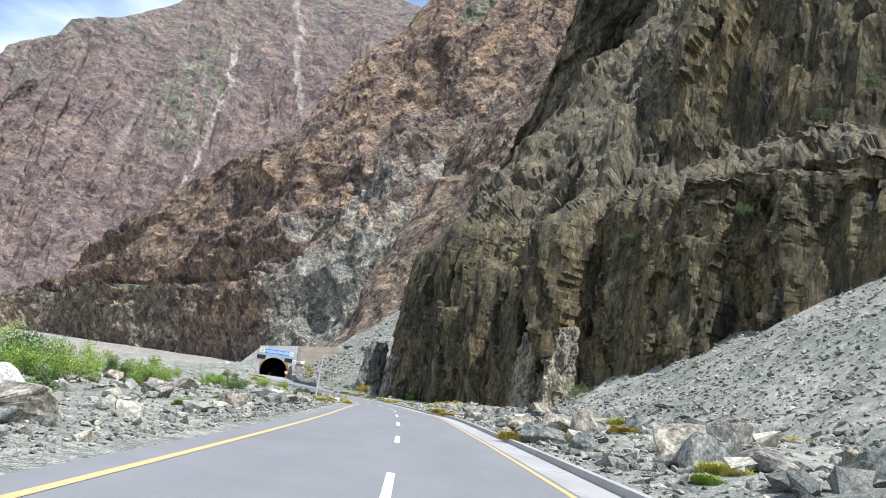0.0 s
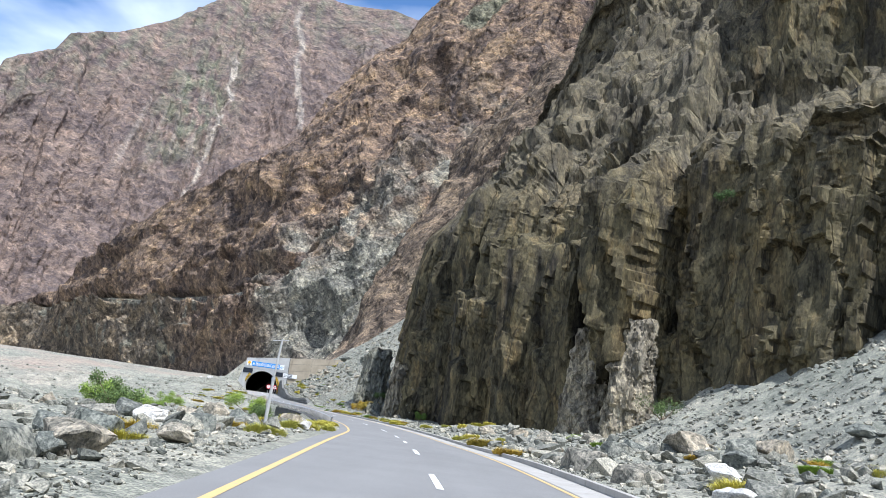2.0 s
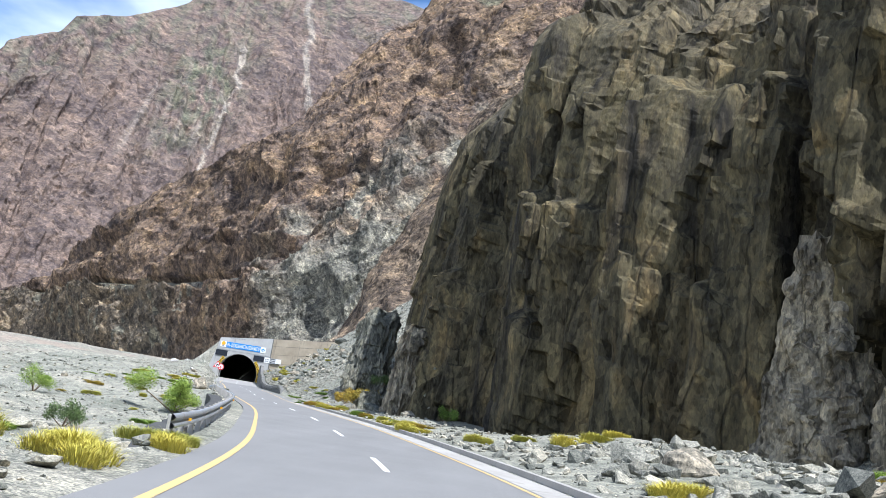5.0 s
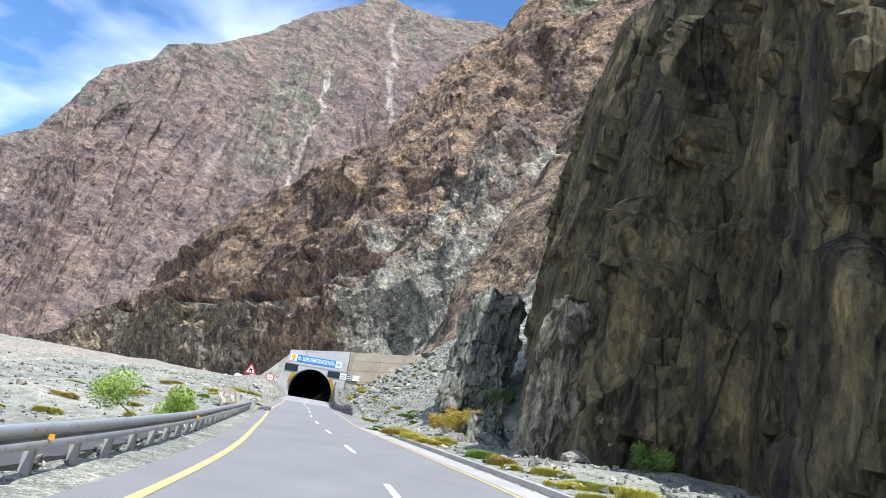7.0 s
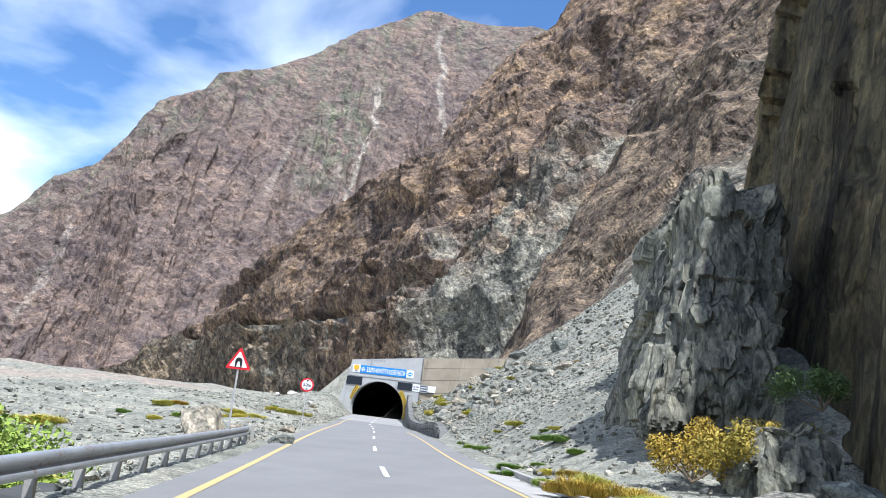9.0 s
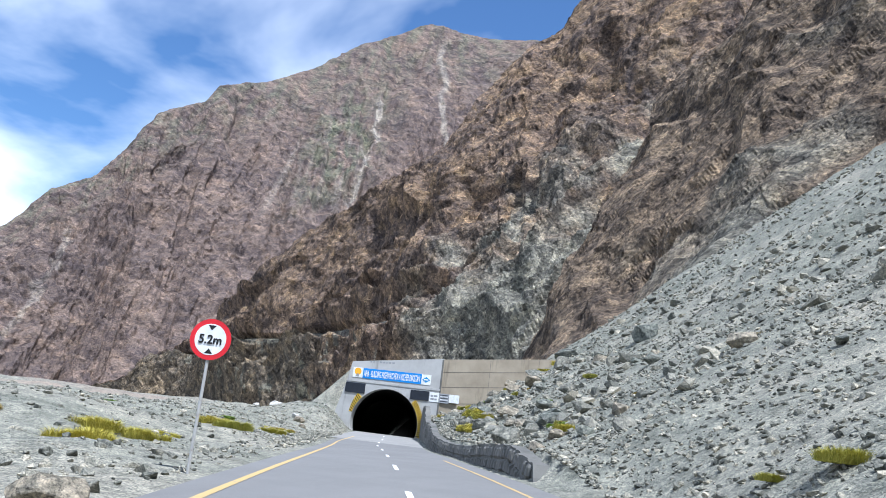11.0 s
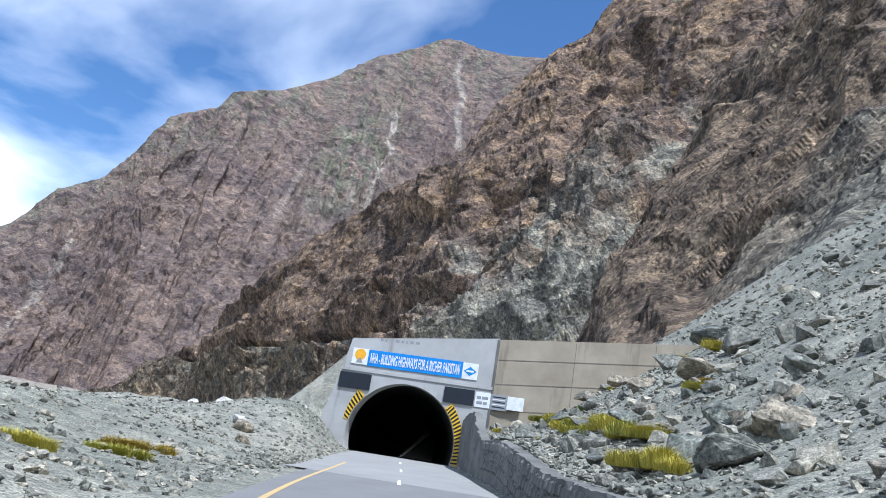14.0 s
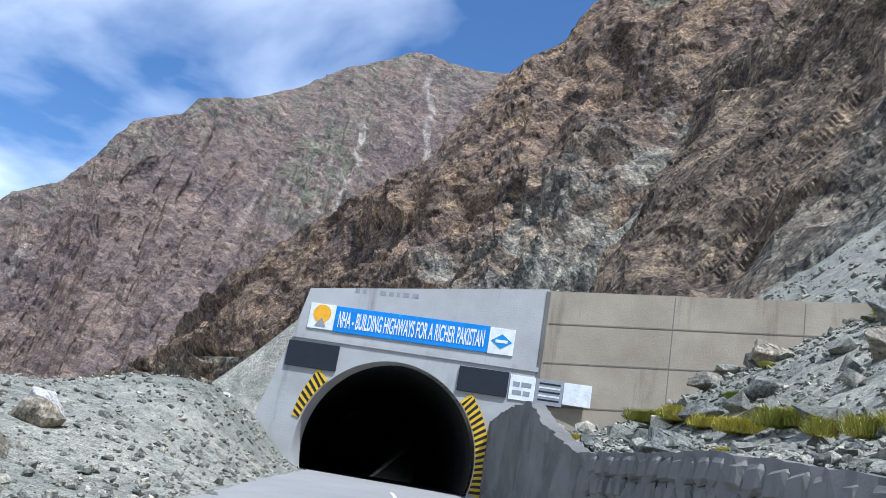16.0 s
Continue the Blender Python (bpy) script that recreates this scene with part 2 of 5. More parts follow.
def crag_material(name, stops, size, large, small, stretch=(1, 1, 0.5), bump=1.5, tone=None, tone2=None, stain=None, contrast=1.0, fine_bump=0.4, crack=0.0, local=False):
    """Fractured rock: broad colour zones, tilted faces at two sizes (metres), stains and fine grit."""
    m, t, b = material(name, 0.93, spec=0.12)
    w = place(t, stretch, local)
    zone = grain(t, w, 1.0 / size, 5, 0.62, 0.6)
    col = tint(t, zone, *stops)
    patch = grain(t, w, 4.5 / size, 6, 0.72, 0.5)
    col = blend(t, 0.55, col, tint(t, patch, *stops))
    if stain:
        run = grain(t, place(t, (1, 1, 0.12), local), 2.4 / size * 2, 5, 0.65, 0.3)
        col = blend(t, grey(t, run, 0.5, 0.66), col, stain)
    grit = grain(t, w, 3.0 / small, 5, 0.78)
    for key, c in (("tone", tone), ("tone2", tone2)):
        if c:
            col = blend(t, attribute(t, key), col, tint(t, patch, (0.35, tuple(x * 0.7 for x in c)), (0.65, tuple(x * 1.25 for x in c))))
    h1, r1 = facets(t, bent(t, w, 1.1 / large, large * 0.35), 1.0 / large)
    h2, r2 = facets(t, bent(t, w, 1.2 / small, small * 0.4), 1.0 / small)
    h3, r3 = facets(t, bent(t, w, 3.5 / small, small * 0.15), 3.1 / small)
    lo, hi = 1 - 0.42 * contrast, 1 + 0.42 * contrast
    for r in (r1, r2, r3):
        col = blend(t, 1.0, col, tint(t, r, (0.0, (lo, lo, lo * 1.03)), (0.5, (0.98, 0.98, 0.98)), (1.0, (hi * 1.02, hi, hi * 0.96))), "MULTIPLY")
    lo, hi = 1 - 0.55 * contrast, 1 + 0.5 * contrast
    col = blend(t, 1.0, col, tint(t, grit, (0.33, (lo, lo, lo)), (0.5, (1.0, 1.0, 1.0)), (0.68, (hi, hi * 0.98, hi * 0.94))), "MULTIPLY")
    n = relief(t, None, h1, bump)
    n = relief(t, None, h2, bump, 1.0, n)
    n = relief(t, None, h3, bump, 1.0, n)
    if crack:
        vc = t.nodes.new("ShaderNodeTexVoronoi")
        vc.feature = "DISTANCE_TO_EDGE"
        vc.inputs["Scale"].default_value = crack
        link(t, bent(t, place(t, (1, 1, 0.3), local), crack * 1.5, 0.7 / crack), vc.inputs["Vector"])
        gap = grey(t, vc.outputs["Distance"], 0.0, 0.022)
        col = blend(t, gap, blend(t, 0.6, col, stops[0][1]), col)
        n = relief(t, None, gap, 0.12, 1.0, n)
    link(t, col, b.inputs["Base Color"])
    relief(t, b, grit, small * fine_bump, 0.9, n)
    return m


def plain_material(name, colour, rough=0.6, metal=0.0, worn=None, size=0.5, bump=0.004, spec=0.3):
    m, t, b = material(name, rough, metal, spec)
    w = place(t, local=True)
    n = grain(t, w, 1 / size, 6, 0.65)
    low = tuple(c * 0.82 for c in colour)
    col = tint(t, n, (0.35, low), (0.6, colour))
    if worn:
        col = blend(t, grey(t, grain(t, w, 2.7 / size, 7, 0.75), 0.56, 0.66), col, worn)
    link(t, col, b.inputs["Base Color"])
    relief(t, b, grain(t, w, 12 / size, 4, 0.7), bump)
    return m


FAR_ROCK = crag_material("far_rock", ((0.3, (0.115, 0.095, 0.096)), (0.45, (0.168, 0.133, 0.123)), (0.56, (0.225, 0.17, 0.142)), (0.7, (0.315, 0.235, 0.178))), 200, 34, 13, (1, 1, 1.5), 0.5, (0.42, 0.375, 0.32), (0.175, 0.178, 0.13), contrast=0.6, fine_bump=0.4)
SPUR_ROCK = crag_material("spur_rock", ((0.3, (0.055, 0.047, 0.049)), (0.43, (0.135, 0.105, 0.091)), (0.54, (0.235, 0.168, 0.119)), (0.66, (0.41, 0.288, 0.168))), 60, 13, 4.8, (1, 1, 1.2), 0.75, (0.255, 0.253, 0.212), (0.185, 0.178, 0.128), contrast=0.95, fine_bump=0.4)
RIDGE_ROCK = crag_material("ridge_rock", ((0.3, (0.05, 0.043, 0.038)), (0.45, (0.13, 0.102, 0.08)), (0.56, (0.235, 0.178, 0.125)), (0.7, (0.41, 0.315, 0.208))), 34, 8, 2.9, (1, 1, 1.1), 0.85, (0.24, 0.24, 0.202), contrast=1.0, fine_bump=0.4)
# dark wall and lighter tone: colour deepens the cliff's shade and sun
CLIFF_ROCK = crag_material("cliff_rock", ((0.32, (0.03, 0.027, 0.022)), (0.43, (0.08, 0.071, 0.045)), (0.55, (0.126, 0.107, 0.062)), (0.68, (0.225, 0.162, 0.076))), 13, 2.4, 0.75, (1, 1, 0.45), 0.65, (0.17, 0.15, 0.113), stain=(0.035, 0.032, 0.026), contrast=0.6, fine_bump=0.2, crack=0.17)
GREY_ROCK = crag_material("grey_rock", ((0.32, (0.085, 0.087, 0.073)), (0.46, (0.18, 0.18, 0.147)), (0.57, (0.24, 0.232, 0.185)), (0.7, (0.33, 0.315, 0.25))), 5, 1.1, 0.32, (1, 1, 0.3), 0.55, stain=(0.085, 0.085, 0.07), contrast=0.6, fine_bump=0.2, crack=0.35)
SLAB_ROCK = crag_material("slab_rock", ((0.32, (0.13, 0.115, 0.088)), (0.46, (0.25, 0.222, 0.165)), (0.57, (0.33, 0.29, 0.215)), (0.7, (0.42, 0.36, 0.255))), 5, 1.4, 0.42, (1, 1, 0.5), 0.6, stain=(0.15, 0.132, 0.1), contrast=0.6, fine_bump=0.2, crack=0.3)
BOULDER = rock_material("boulder_stone", (0.065, 0.067, 0.061), (0.17, 0.166, 0.146), (0.34, 0.316, 0.268), 1.4, (1, 1, 0.7), 0.04, local=True, random=True)
RUBBLE = rock_material("rubble_stone", (0.09, 0.094, 0.083), (0.235, 0.231, 0.198), (0.44, 0.415, 0.352), 1.1, (1, 1, 1), 0.03, island=True)
PALE_STONE = rock_material("pale_stone", (0.24, 0.232, 0.21), (0.45, 0.432, 0.395), (0.64, 0.62, 0.575), 0.9, (1, 1, 0.8), 0.03, local=True)


def gravel_material():
    m, t, b = material("gravel", 0.95, spec=0.1)
    w = place(t)
    patch = grain(t, w, 0.09, 5, 0.6, 0.5)
    stone = t.nodes.new("ShaderNodeTexVoronoi")
    stone.inputs["Scale"].default_value = 8.0
    link(t, w, stone.inputs["Vector"])
    small = t.nodes.new("ShaderNodeTexVoronoi")
    small.inputs["Scale"].default_value = 26.0
    link(t, w, small.inputs["Vector"])
    mid = grain(t, w, 0.8, 6, 0.7, 0.3)
    col = tint(t, patch, (0.3, (0.16, 0.166, 0.142)), (0.5, (0.22, 0.22, 0.19)), (0.72, (0.30, 0.283, 0.24)))
    col = blend(t, 0.8, col, tint(t, mid, (0.36, (0.6, 0.61, 0.6)), (0.5, (1.0, 1.0, 1.0)), (0.64, (1.35, 1.33, 1.28))), "MULTIPLY")
    rnd = t.nodes.new("ShaderNodeSeparateColor")
    link(t, stone.outputs["Color"], rnd.inputs[0])
    col = blend(t, 0.6, col, tint(t, rnd.outputs[0], (0.0, (0.6, 0.62, 0.61)), (0.5, (1.0, 1.0, 0.98)), (1.0, (1.45, 1.4, 1.3))), "MULTIPLY")
    rnd2 = t.nodes.new("ShaderNodeSeparateColor")
    link(t, small.outputs["Color"], rnd2.inputs[0])
    col = blend(t, 0.9, col, tint(t, rnd2.outputs[0], (0.0, (0.4, 0.41, 0.41)), (0.5, (1.0, 1.0, 1.0)), (1.0, (1.6, 1.55, 1.45))), "MULTIPLY")
    col = blend(t, attribute(t, "tone"), col, (0.10, 0.12, 0.055))
    col = blend(t, attribute(t, "tone2"), col, tint(t, mid, (0.35, (0.2, 0.16, 0.13)), (0.65, (0.36, 0.29, 0.23))))
    link(t, col, b.inputs["Base Color"])
    n1 = relief(t, None, mid, 0.12)
    relief(t, b, grain(t, w, 9.0, 4, 0.75), 0.05, 1.0, n1)
    return m


GRAVEL = gravel_material()


def asphalt_material(name, low, high):
    m, t, b = material(name, 0.85, spec=0.25)
    w = place(t)
    worn = grain(t, place(t, (1.0, 0.12, 1)), 0.5, 5, 0.6)
    spots = grain(t, w, 0.35, 6, 0.65)
    grit = grain(t, w, 60, 3, 0.7)
    col = tint(t, worn, (0.35, low), (0.65, high))
    col = blend(t, 0.5, col, tint(t, spots, (0.3, low), (0.7, high)))
    col = blend(t, 0.35, col, tint(t, grit, (0.3, (0.6, 0.6, 0.6)), (0.7, (1.3, 1.3, 1.3))), "MULTIPLY")
    link(t, col, b.inputs["Base Color"])
    relief(t, b, grit, 0.004)
    return m


ASPHALT = asphalt_material("asphalt", (0.165, 0.161, 0.155), (0.21, 0.205, 0.197))
APRON = asphalt_material("apron_concrete", (0.235, 0.228, 0.212), (0.30, 0.288, 0.268))


def paint_material(name, colour, gone):
    m, t, b = material(name, 0.75)
    w = place(t)
    n = grain(t, w, 3.0, 8, 0.75)
    link(t, tint(t, n, (0.34, gone), (0.44, colour)), b.inputs["Base Color"])
    return m


YELLOW_LINE = paint_material("yellow_road_paint", (0.50, 0.355, 0.155), (0.31, 0.28, 0.22))
WHITE_LINE = paint_material("white_road_paint", (0.78, 0.78, 0.75), (0.45, 0.45, 0.44))


def concrete_material(name, low, high, board=0.0):
    m, t, b = material(name, 0.9, spec=0.15)
    w = place(t)
    stain = grain(t, place(t, (1, 1, 0.12)), 0.7, 6, 0.65, 0.3)
    blot = grain(t, w, 0.35, 6, 0.6)
    col = tint(t, blot, (0.3, low), (0.65, high))
    col = blend(t, grey(t, stain, 0.55, 0.75), col, tuple(c * 0.62 for c in low))
    link(t, col, b.inputs["Base Color"])
    pit = grain(t, w, 9, 5, 0.7)
    n1 = relief(t, None, pit, 0.02)
    if board:
        wv = t.nodes.new("ShaderNodeTexWave")
        wv.bands_direction = "Z"
        wv.inputs["Scale"].default_value, wv.inputs["Distortion"].default_value = board, 0.4
        link(t, w, wv.inputs["Vector"])
        relief(t, b, wv.outputs["Fac"], 0.02, 0.6, n1)
    else:
        link(t, n1, b.inputs["Normal"])
    return m


CONCRETE = concrete_material("portal_concrete", (0.34, 0.335, 0.32), (0.44, 0.435, 0.42))
BROWN_CONCRETE = concrete_material("wing_concrete", (0.26, 0.22, 0.164), (0.365, 0.314, 0.238))
DARK_CONCRETE = concrete_material("wall_concrete", (0.105, 0.103, 0.095), (0.18, 0.174, 0.158))
JOINT = concrete_material("joint_concrete", (0.15, 0.132, 0.108), (0.21, 0.186, 0.152))
KERB = concrete_material("kerb_concrete", (0.28, 0.265, 0.24), (0.37, 0.35, 0.32))
MASONRY = concrete_material("dark_masonry", (0.05, 0.05, 0.05), (0.085, 0.084, 0.08))
# near black: the shade inside the tunnel is put into the concrete's colour
LINING_SHADE = concrete_material("lining_concrete_shade", (0.02, 0.019, 0.018), (0.034, 0.033, 0.031))
STEEL = plain_material("galvanised_steel", (0.42, 0.44, 0.46), 0.5, 0.6, (0.28, 0.2, 0.15), 0.6, spec=0.5)
POLE_STEEL = plain_material("pole_steel", (0.46, 0.45, 0.43), 0.6, 0.3, (0.3, 0.24, 0.2), 0.4)
WHITE_BOARD = plain_material("white_board", (0.75, 0.76, 0.76), 0.5, 0, (0.55, 0.56, 0.55), 0.6)
BLUE_BOARD = plain_material("blue_board", (0.02, 0.22, 0.62), 0.5, 0, (0.05, 0.28, 0.62), 0.9)
BLUE_INK = plain_material("blue_ink", (0.03, 0.25, 0.55), 0.5)
ORANGE_INK = plain_material("orange_ink", (0.85, 0.42, 0.02), 0.5)
BLACK_BOARD = plain_material("black_board", (0.016, 0.02, 0.028), 0.55)
BLACK_INK = plain_material("black_ink", (0.015, 0.015, 0.015), 0.6)
HAZARD_YELLOW = plain_material("hazard_yellow", (0.72, 0.45, 0.02), 0.55, 0, (0.4, 0.27, 0.05), 0.6)
RED_BORDER = plain_material("red_border", (0.62, 0.02, 0.03), 0.45)
GREY_INK = plain_material("grey_ink", (0.28, 0.29, 0.30), 0.7)


def leaf_material(name, low, high):
    m, t, b = material(name, 0.7, spec=0.2)
    g = t.nodes.new("ShaderNodeNewGeometry")
    col = tint(t, g.outputs["Random Per Island"], (0.0, low), (1.0, high))
    col = blend(t, 1.0, col, tint(t, by_object(t), (0.0, (0.8, 0.85, 0.8)), (1.0, (1.25, 1.15, 1.0))), "MULTIPLY")
    link(t, col, b.inputs["Base Color"])
    return m


YELLOW_GRASS = leaf_material("yellow_grass", (0.25, 0.25, 0.045), (0.50, 0.45, 0.10))
GOLD_LEAF = leaf_material("gold_leaf", (0.2, 0.15, 0.025), (0.44, 0.32, 0.06))
GREEN_LEAF = leaf_material("green_leaf", (0.10, 0.17, 0.03), (0.26, 0.36, 0.08))
DARK_LEAF = leaf_material("dark_leaf", (0.05, 0.085, 0.03), (0.12, 0.17, 0.06))
BARK = plain_material("bark", (0.16, 0.12, 0.08), 0.9, 0, (0.08, 0.06, 0.045), 0.2)

# ---- the road's line: its middle by y, its height by y ----
ROAD_X = [(-30, 3.6), (0, 2.3), (15, 1.45), (30, 0.5), (62, -1.9), (91, -4.5), (106, -6.1), (121, -8.4), (135.5, -11.6), (153, -15.9), (176, -22.8), (209, -33.0), (248, -44.3), (268, -50.2), (291, -57.2), (320, -64.8), (347, -72.0), (380, -80.5)]
ROAD_Z = [(-30, 0.0), (0, 0.0), (40, 0.15), (75, 0.3), (110, 0.05), (140, 0.2), (170, 0.35), (200, 0.5), (236, 1.0), (270, 1.3), (295, 1.55), (320, 2.1), (347, 2.85), (400, 3.2)]
PX, PZ, PR, PFLOOR, PY = -72.5, 4.45, 5.6, 2.4, 347.0   # the tunnel: middle, centre height, radius, floor, face
HALF = 3.6          # from the middle to the yellow lines


def road_x(y):
    return spline(ROAD_X, np.asarray(y, float))


def road_z(y):
    return spline(ROAD_Z, np.clip(np.asarray(y, float), -200, 400))


def across(x, y):
    """Metres to the right of the road's middle."""
    y = np.asarray(y, float)
    slope = (road_x(y + 1) - road_x(y - 1)) / 2
    return (x - road_x(y)) / np.sqrt(1 + slope**2)


def apron_edge(y):
    """How far the hard surface reaches to the left of the road's middle."""
    return 4.8 + 0.5 * ramp(y, 343, 322) * ramp(y, 284, 306)


def ground_z(x, y):
    x, y = np.broadcast_arrays(np.asarray(x, float), np.asarray(y, float))
    yc = np.clip(y, -100, 420)
    d = across(x, yc)
    zr = road_z(yc)
    p = np.stack([x, y, 0 * x], -1)
    lumps = fbm(p / 9.0, 4) * 0.45 + fbm(p / 2.2, 3) * 0.07
    broad = fbm(p / 60.0, 3)
    # right: verge and talus before the cliff, scree beyond it
    before = 0.15 + 1.1 * ramp(d, 6, 16) + 0.67 * np.maximum(0, d - 25.5) + 0.25 * ramp(d, 5, 9)
    foot = 0.2 + 0.5 * ramp(d, 5, 13) + 0.15 * np.maximum(0, d - 18)
    fill = np.interp(y, [236, 246, 284, 300, 312, 324, 336, 345], [0, 1.2, 1.2, 1.7, 2.6, 2.75, 3.4, 3.6])
    scree = 0.1 + fill * ramp(d, 5.8, 6.3) + np.maximum(0, 0.66 * (d - 6.9) - 0.55 * fill * ramp(d, 6, 12)) + 0.16 * np.maximum(0, d - 28)
    w1, w2 = ramp(y, 144, 162), ramp(y, 196, 214)
    right = (before * (1 - w1) + foot * w1) * (1 - w2) + scree * w2
    # left: boulder field, a drop below the road's wall, then a gravel bank up to the tunnel
    field = -0.35 * ramp(-d, 6, 11) - 0.5 * ramp(-d, 14, 30)
    drop = -2.7 * ramp(-d, 5.4, 6.2)
    bank = 1.5 * ramp(-d, 6, 17) * (1 - 0.8 * ramp(-d, 20, 40)) - 1.4 * ramp(-d, 40, 75) + ramp(y, 312, 338) * (3.0 * ramp(-d, 4.8, 10) - 2.6 * ramp(-d, 9, 22))
    k1, k2 = ramp(y, 110, 122), ramp(y, 182, 206)
    k3 = ramp(y, 222, 262)
    left = field * (1 - k1) + drop * k1 * (1 - k2) + (-0.5 * ramp(-d, 6, 12)) * k2 * (1 - k3) + bank * k3
    far = np.hypot(x + 20, y - 100)
    plain = 0.016 * np.maximum(0, far - 130) * ramp(-d, 30, 120)
    left = left + np.minimum(plain, 22) + broad * 1.2 * ramp(-d, 25, 80)
    z = zr + np.where(d > 0, right, left) + lumps * ramp(np.abs(d), 5.5, 9) * (1 + 1.5 * ramp(np.abs(d), 12, 40))
    # earth over the tunnel
    over = ramp(y, 348.5, 351) * (1 - ramp(y, 470, 560))
    crown = 13.2 + 0.09 * (x + 79) - 0.95 * np.maximum(0, -80.5 - x) + 0.3 * broad
    z = np.where(over > 0, np.maximum(z, z * (1 - over) + np.maximum(z, crown) * over), z)
    # a flat bed under the road
    bed = np.where(d > 0, ramp(d, 5.6, 4.9), ramp(-d, apron_edge(y) + 0.5, apron_edge(y) - 0.3)) * (y < 349)
    # loose gravel lies up against the edge of the hard surface
    brim = (d < 0) * ramp(-d, apron_edge(y) + 5, apron_edge(y) + 2) * ramp(y, 288, 300) * (y < 348)
    z = np.where(brim > 0, np.maximum(z, (zr - 0.02) * brim + z * (1 - brim)), z)
    return z * (1 - bed) + (zr - 0.05) * bed


def spaced(*stretches):
    """Coordinates with a step of its own in each stretch (start, end, step)."""
    out = [np.arange(a, b, s) for a, b, s in stretches]
    return np.concatenate(out + [[stretches[-1][1]]])


gx = spaced((-2600, -600, 100), (-600, -200, 16), (-200, -120, 3.0), (-120, 40, 0.6), (40, 120, 2.0), (120, 400, 12), (400, 1800, 100))
gy = spaced((-600, -60, 60), (-60, 0, 3.0), (0, 347, 0.7), (347, 354, 0.7), (354, 420, 2.0), (420, 800, 12), (800, 4600, 120))
GX, GY = np.meshgrid(gx, gy, indexing="ij")
GZ = ground_z(GX, GY)
gd = across(GX, np.clip(GY, -100, 420))
gp = np.stack([GX, GY, 0 * GX], -1)
green = np.clip(fbm(gp / 14.0, 4) * 1.6 - 0.25, 0, 1) * ramp(-gd, 12, 22) * ramp(-gd, 95, 45) * ramp(GY, 150, 60)
brown = np.clip(fbm(gp / 40.0, 3) + 0.35, 0, 1) * ramp(-gd, 20, 70) * 0.9
keep = ~((GY[:-1, :-1] > 346.9) & (GY[1:, 1:] < 354) & (np.abs(GX[:-1, :-1] - PX + 0.25 * (GY[:-1, :-1] - PY)) < 5.9)).ravel()
ground_mesh = mesh_of("ground", np.stack([GX, GY, GZ], -1).reshape(-1, 3), sheet_faces(*GX.shape)[keep], GRAVEL, True, green, brown)
ground = tagged(new("ground", ground_mesh), "grey-green gravel and scree of the valley floor", "ground", kind="structure")

# ---- road ----


def strip(name, d0, d1, lift, y0, y1, mat, step=1.0, thick=0.0):
    """A band along the road between two distances from its middle."""
    y = np.linspace(y0, y1, max(2, int((y1 - y0) / step) + 1))
    sl = (road_x(y + 1) - road_x(y - 1)) / 2
    nx, ny = 1 / np.sqrt(1 + sl**2), -sl / np.sqrt(1 + sl**2)
    z = road_z(y) + lift
    prof = [(d0, 0.0), (d1, 0.0)] if not thick else [(d0, -thick), (d0, 0.0), (d1, 0.0), (d1, -thick)]
    p = np.stack([np.stack([road_x(y) + nx * d, y + ny * d, z + dz], -1) for d, dz in prof], 1)
    return sheet(name, p, mat, not thick)


road = tagged(new("road", strip("road", -4.3, 3.8, 0.0, -40, 312, ASPHALT, thick=0.25)), "grey two-lane asphalt mountain road", "road", kind="structure")
ya = np.linspace(286, 415, 130)
sl = (road_x(ya + 1) - road_x(ya - 1)) / 2
sq = np.sqrt(1 + sl**2)
wob = 0.25 * fbm(np.stack([ya / 5, 0 * ya, 0 * ya], -1), 3)
da = [-apron_edge(ya) + wob] * 2
pa = np.stack([np.stack([road_x(ya) + d / sq, ya - d * sl / sq, road_z(ya) + dz], -1) for d, dz in ((da[0], -0.3), (da[1], 0.004), (4.9 + 0 * ya, 0.004), (4.9 + 0 * ya, -0.3))], 1)
# the floor takes the lining's near-black colour for the unlit inside
part("tunnel_floor", strip("tunnel_floor", -6, 6, -0.01, 348.7, 415, LINING_SHADE), road, "tunnel floor coloured near black as shade")
road_rest = part("asphalt", strip("asphalt", 3.8, 4.9, 0.0, 205, 312, ASPHALT), road)
part("apron", sheet("apron", pa[16:64], APRON), road, "pale concrete apron before the tunnel")
part("left_edge_line", strip("left_edge_line", -HALF - 0.08, -HALF + 0.08, 0.008, -40, 318, YELLOW_LINE), road, "worn yellow edge line")
part("right_edge_line", strip("right_edge_line", HALF - 0.08, HALF + 0.08, 0.008, -40, 262, YELLOW_LINE), road, "worn yellow edge line")
for k in range(24):
    y0 = -17.7 + k * 15.15
    part("lane_dash", strip("lane_dash", -0.08, 0.08, 0.009, y0, y0 + 4.4, WHITE_LINE), road)
shoulder = tagged(new("shoulder", strip("shoulder", 3.8, 5.0, 0.004, -40, 205, KERB, thick=0.25)), "pale concrete strip beside the asphalt", "road shoulder", kind="structure")
kerb = tagged(new("kerb", strip("kerb", 5.0, 5.24, 0.2, -40, 205, KERB, thick=0.5)), "low concrete kerb along the road", "kerb", kind="structure")


# ---- mountains ----
def from_eye(az, el, dist, eye=(-42.0, 236.0, 2.6)):
    a, e = np.radians(az), np.radians(el)
    return np.stack([eye[0] - np.sin(a) * dist, eye[1] + np.cos(a) * dist, eye[2] + np.tan(e) * dist], -1)


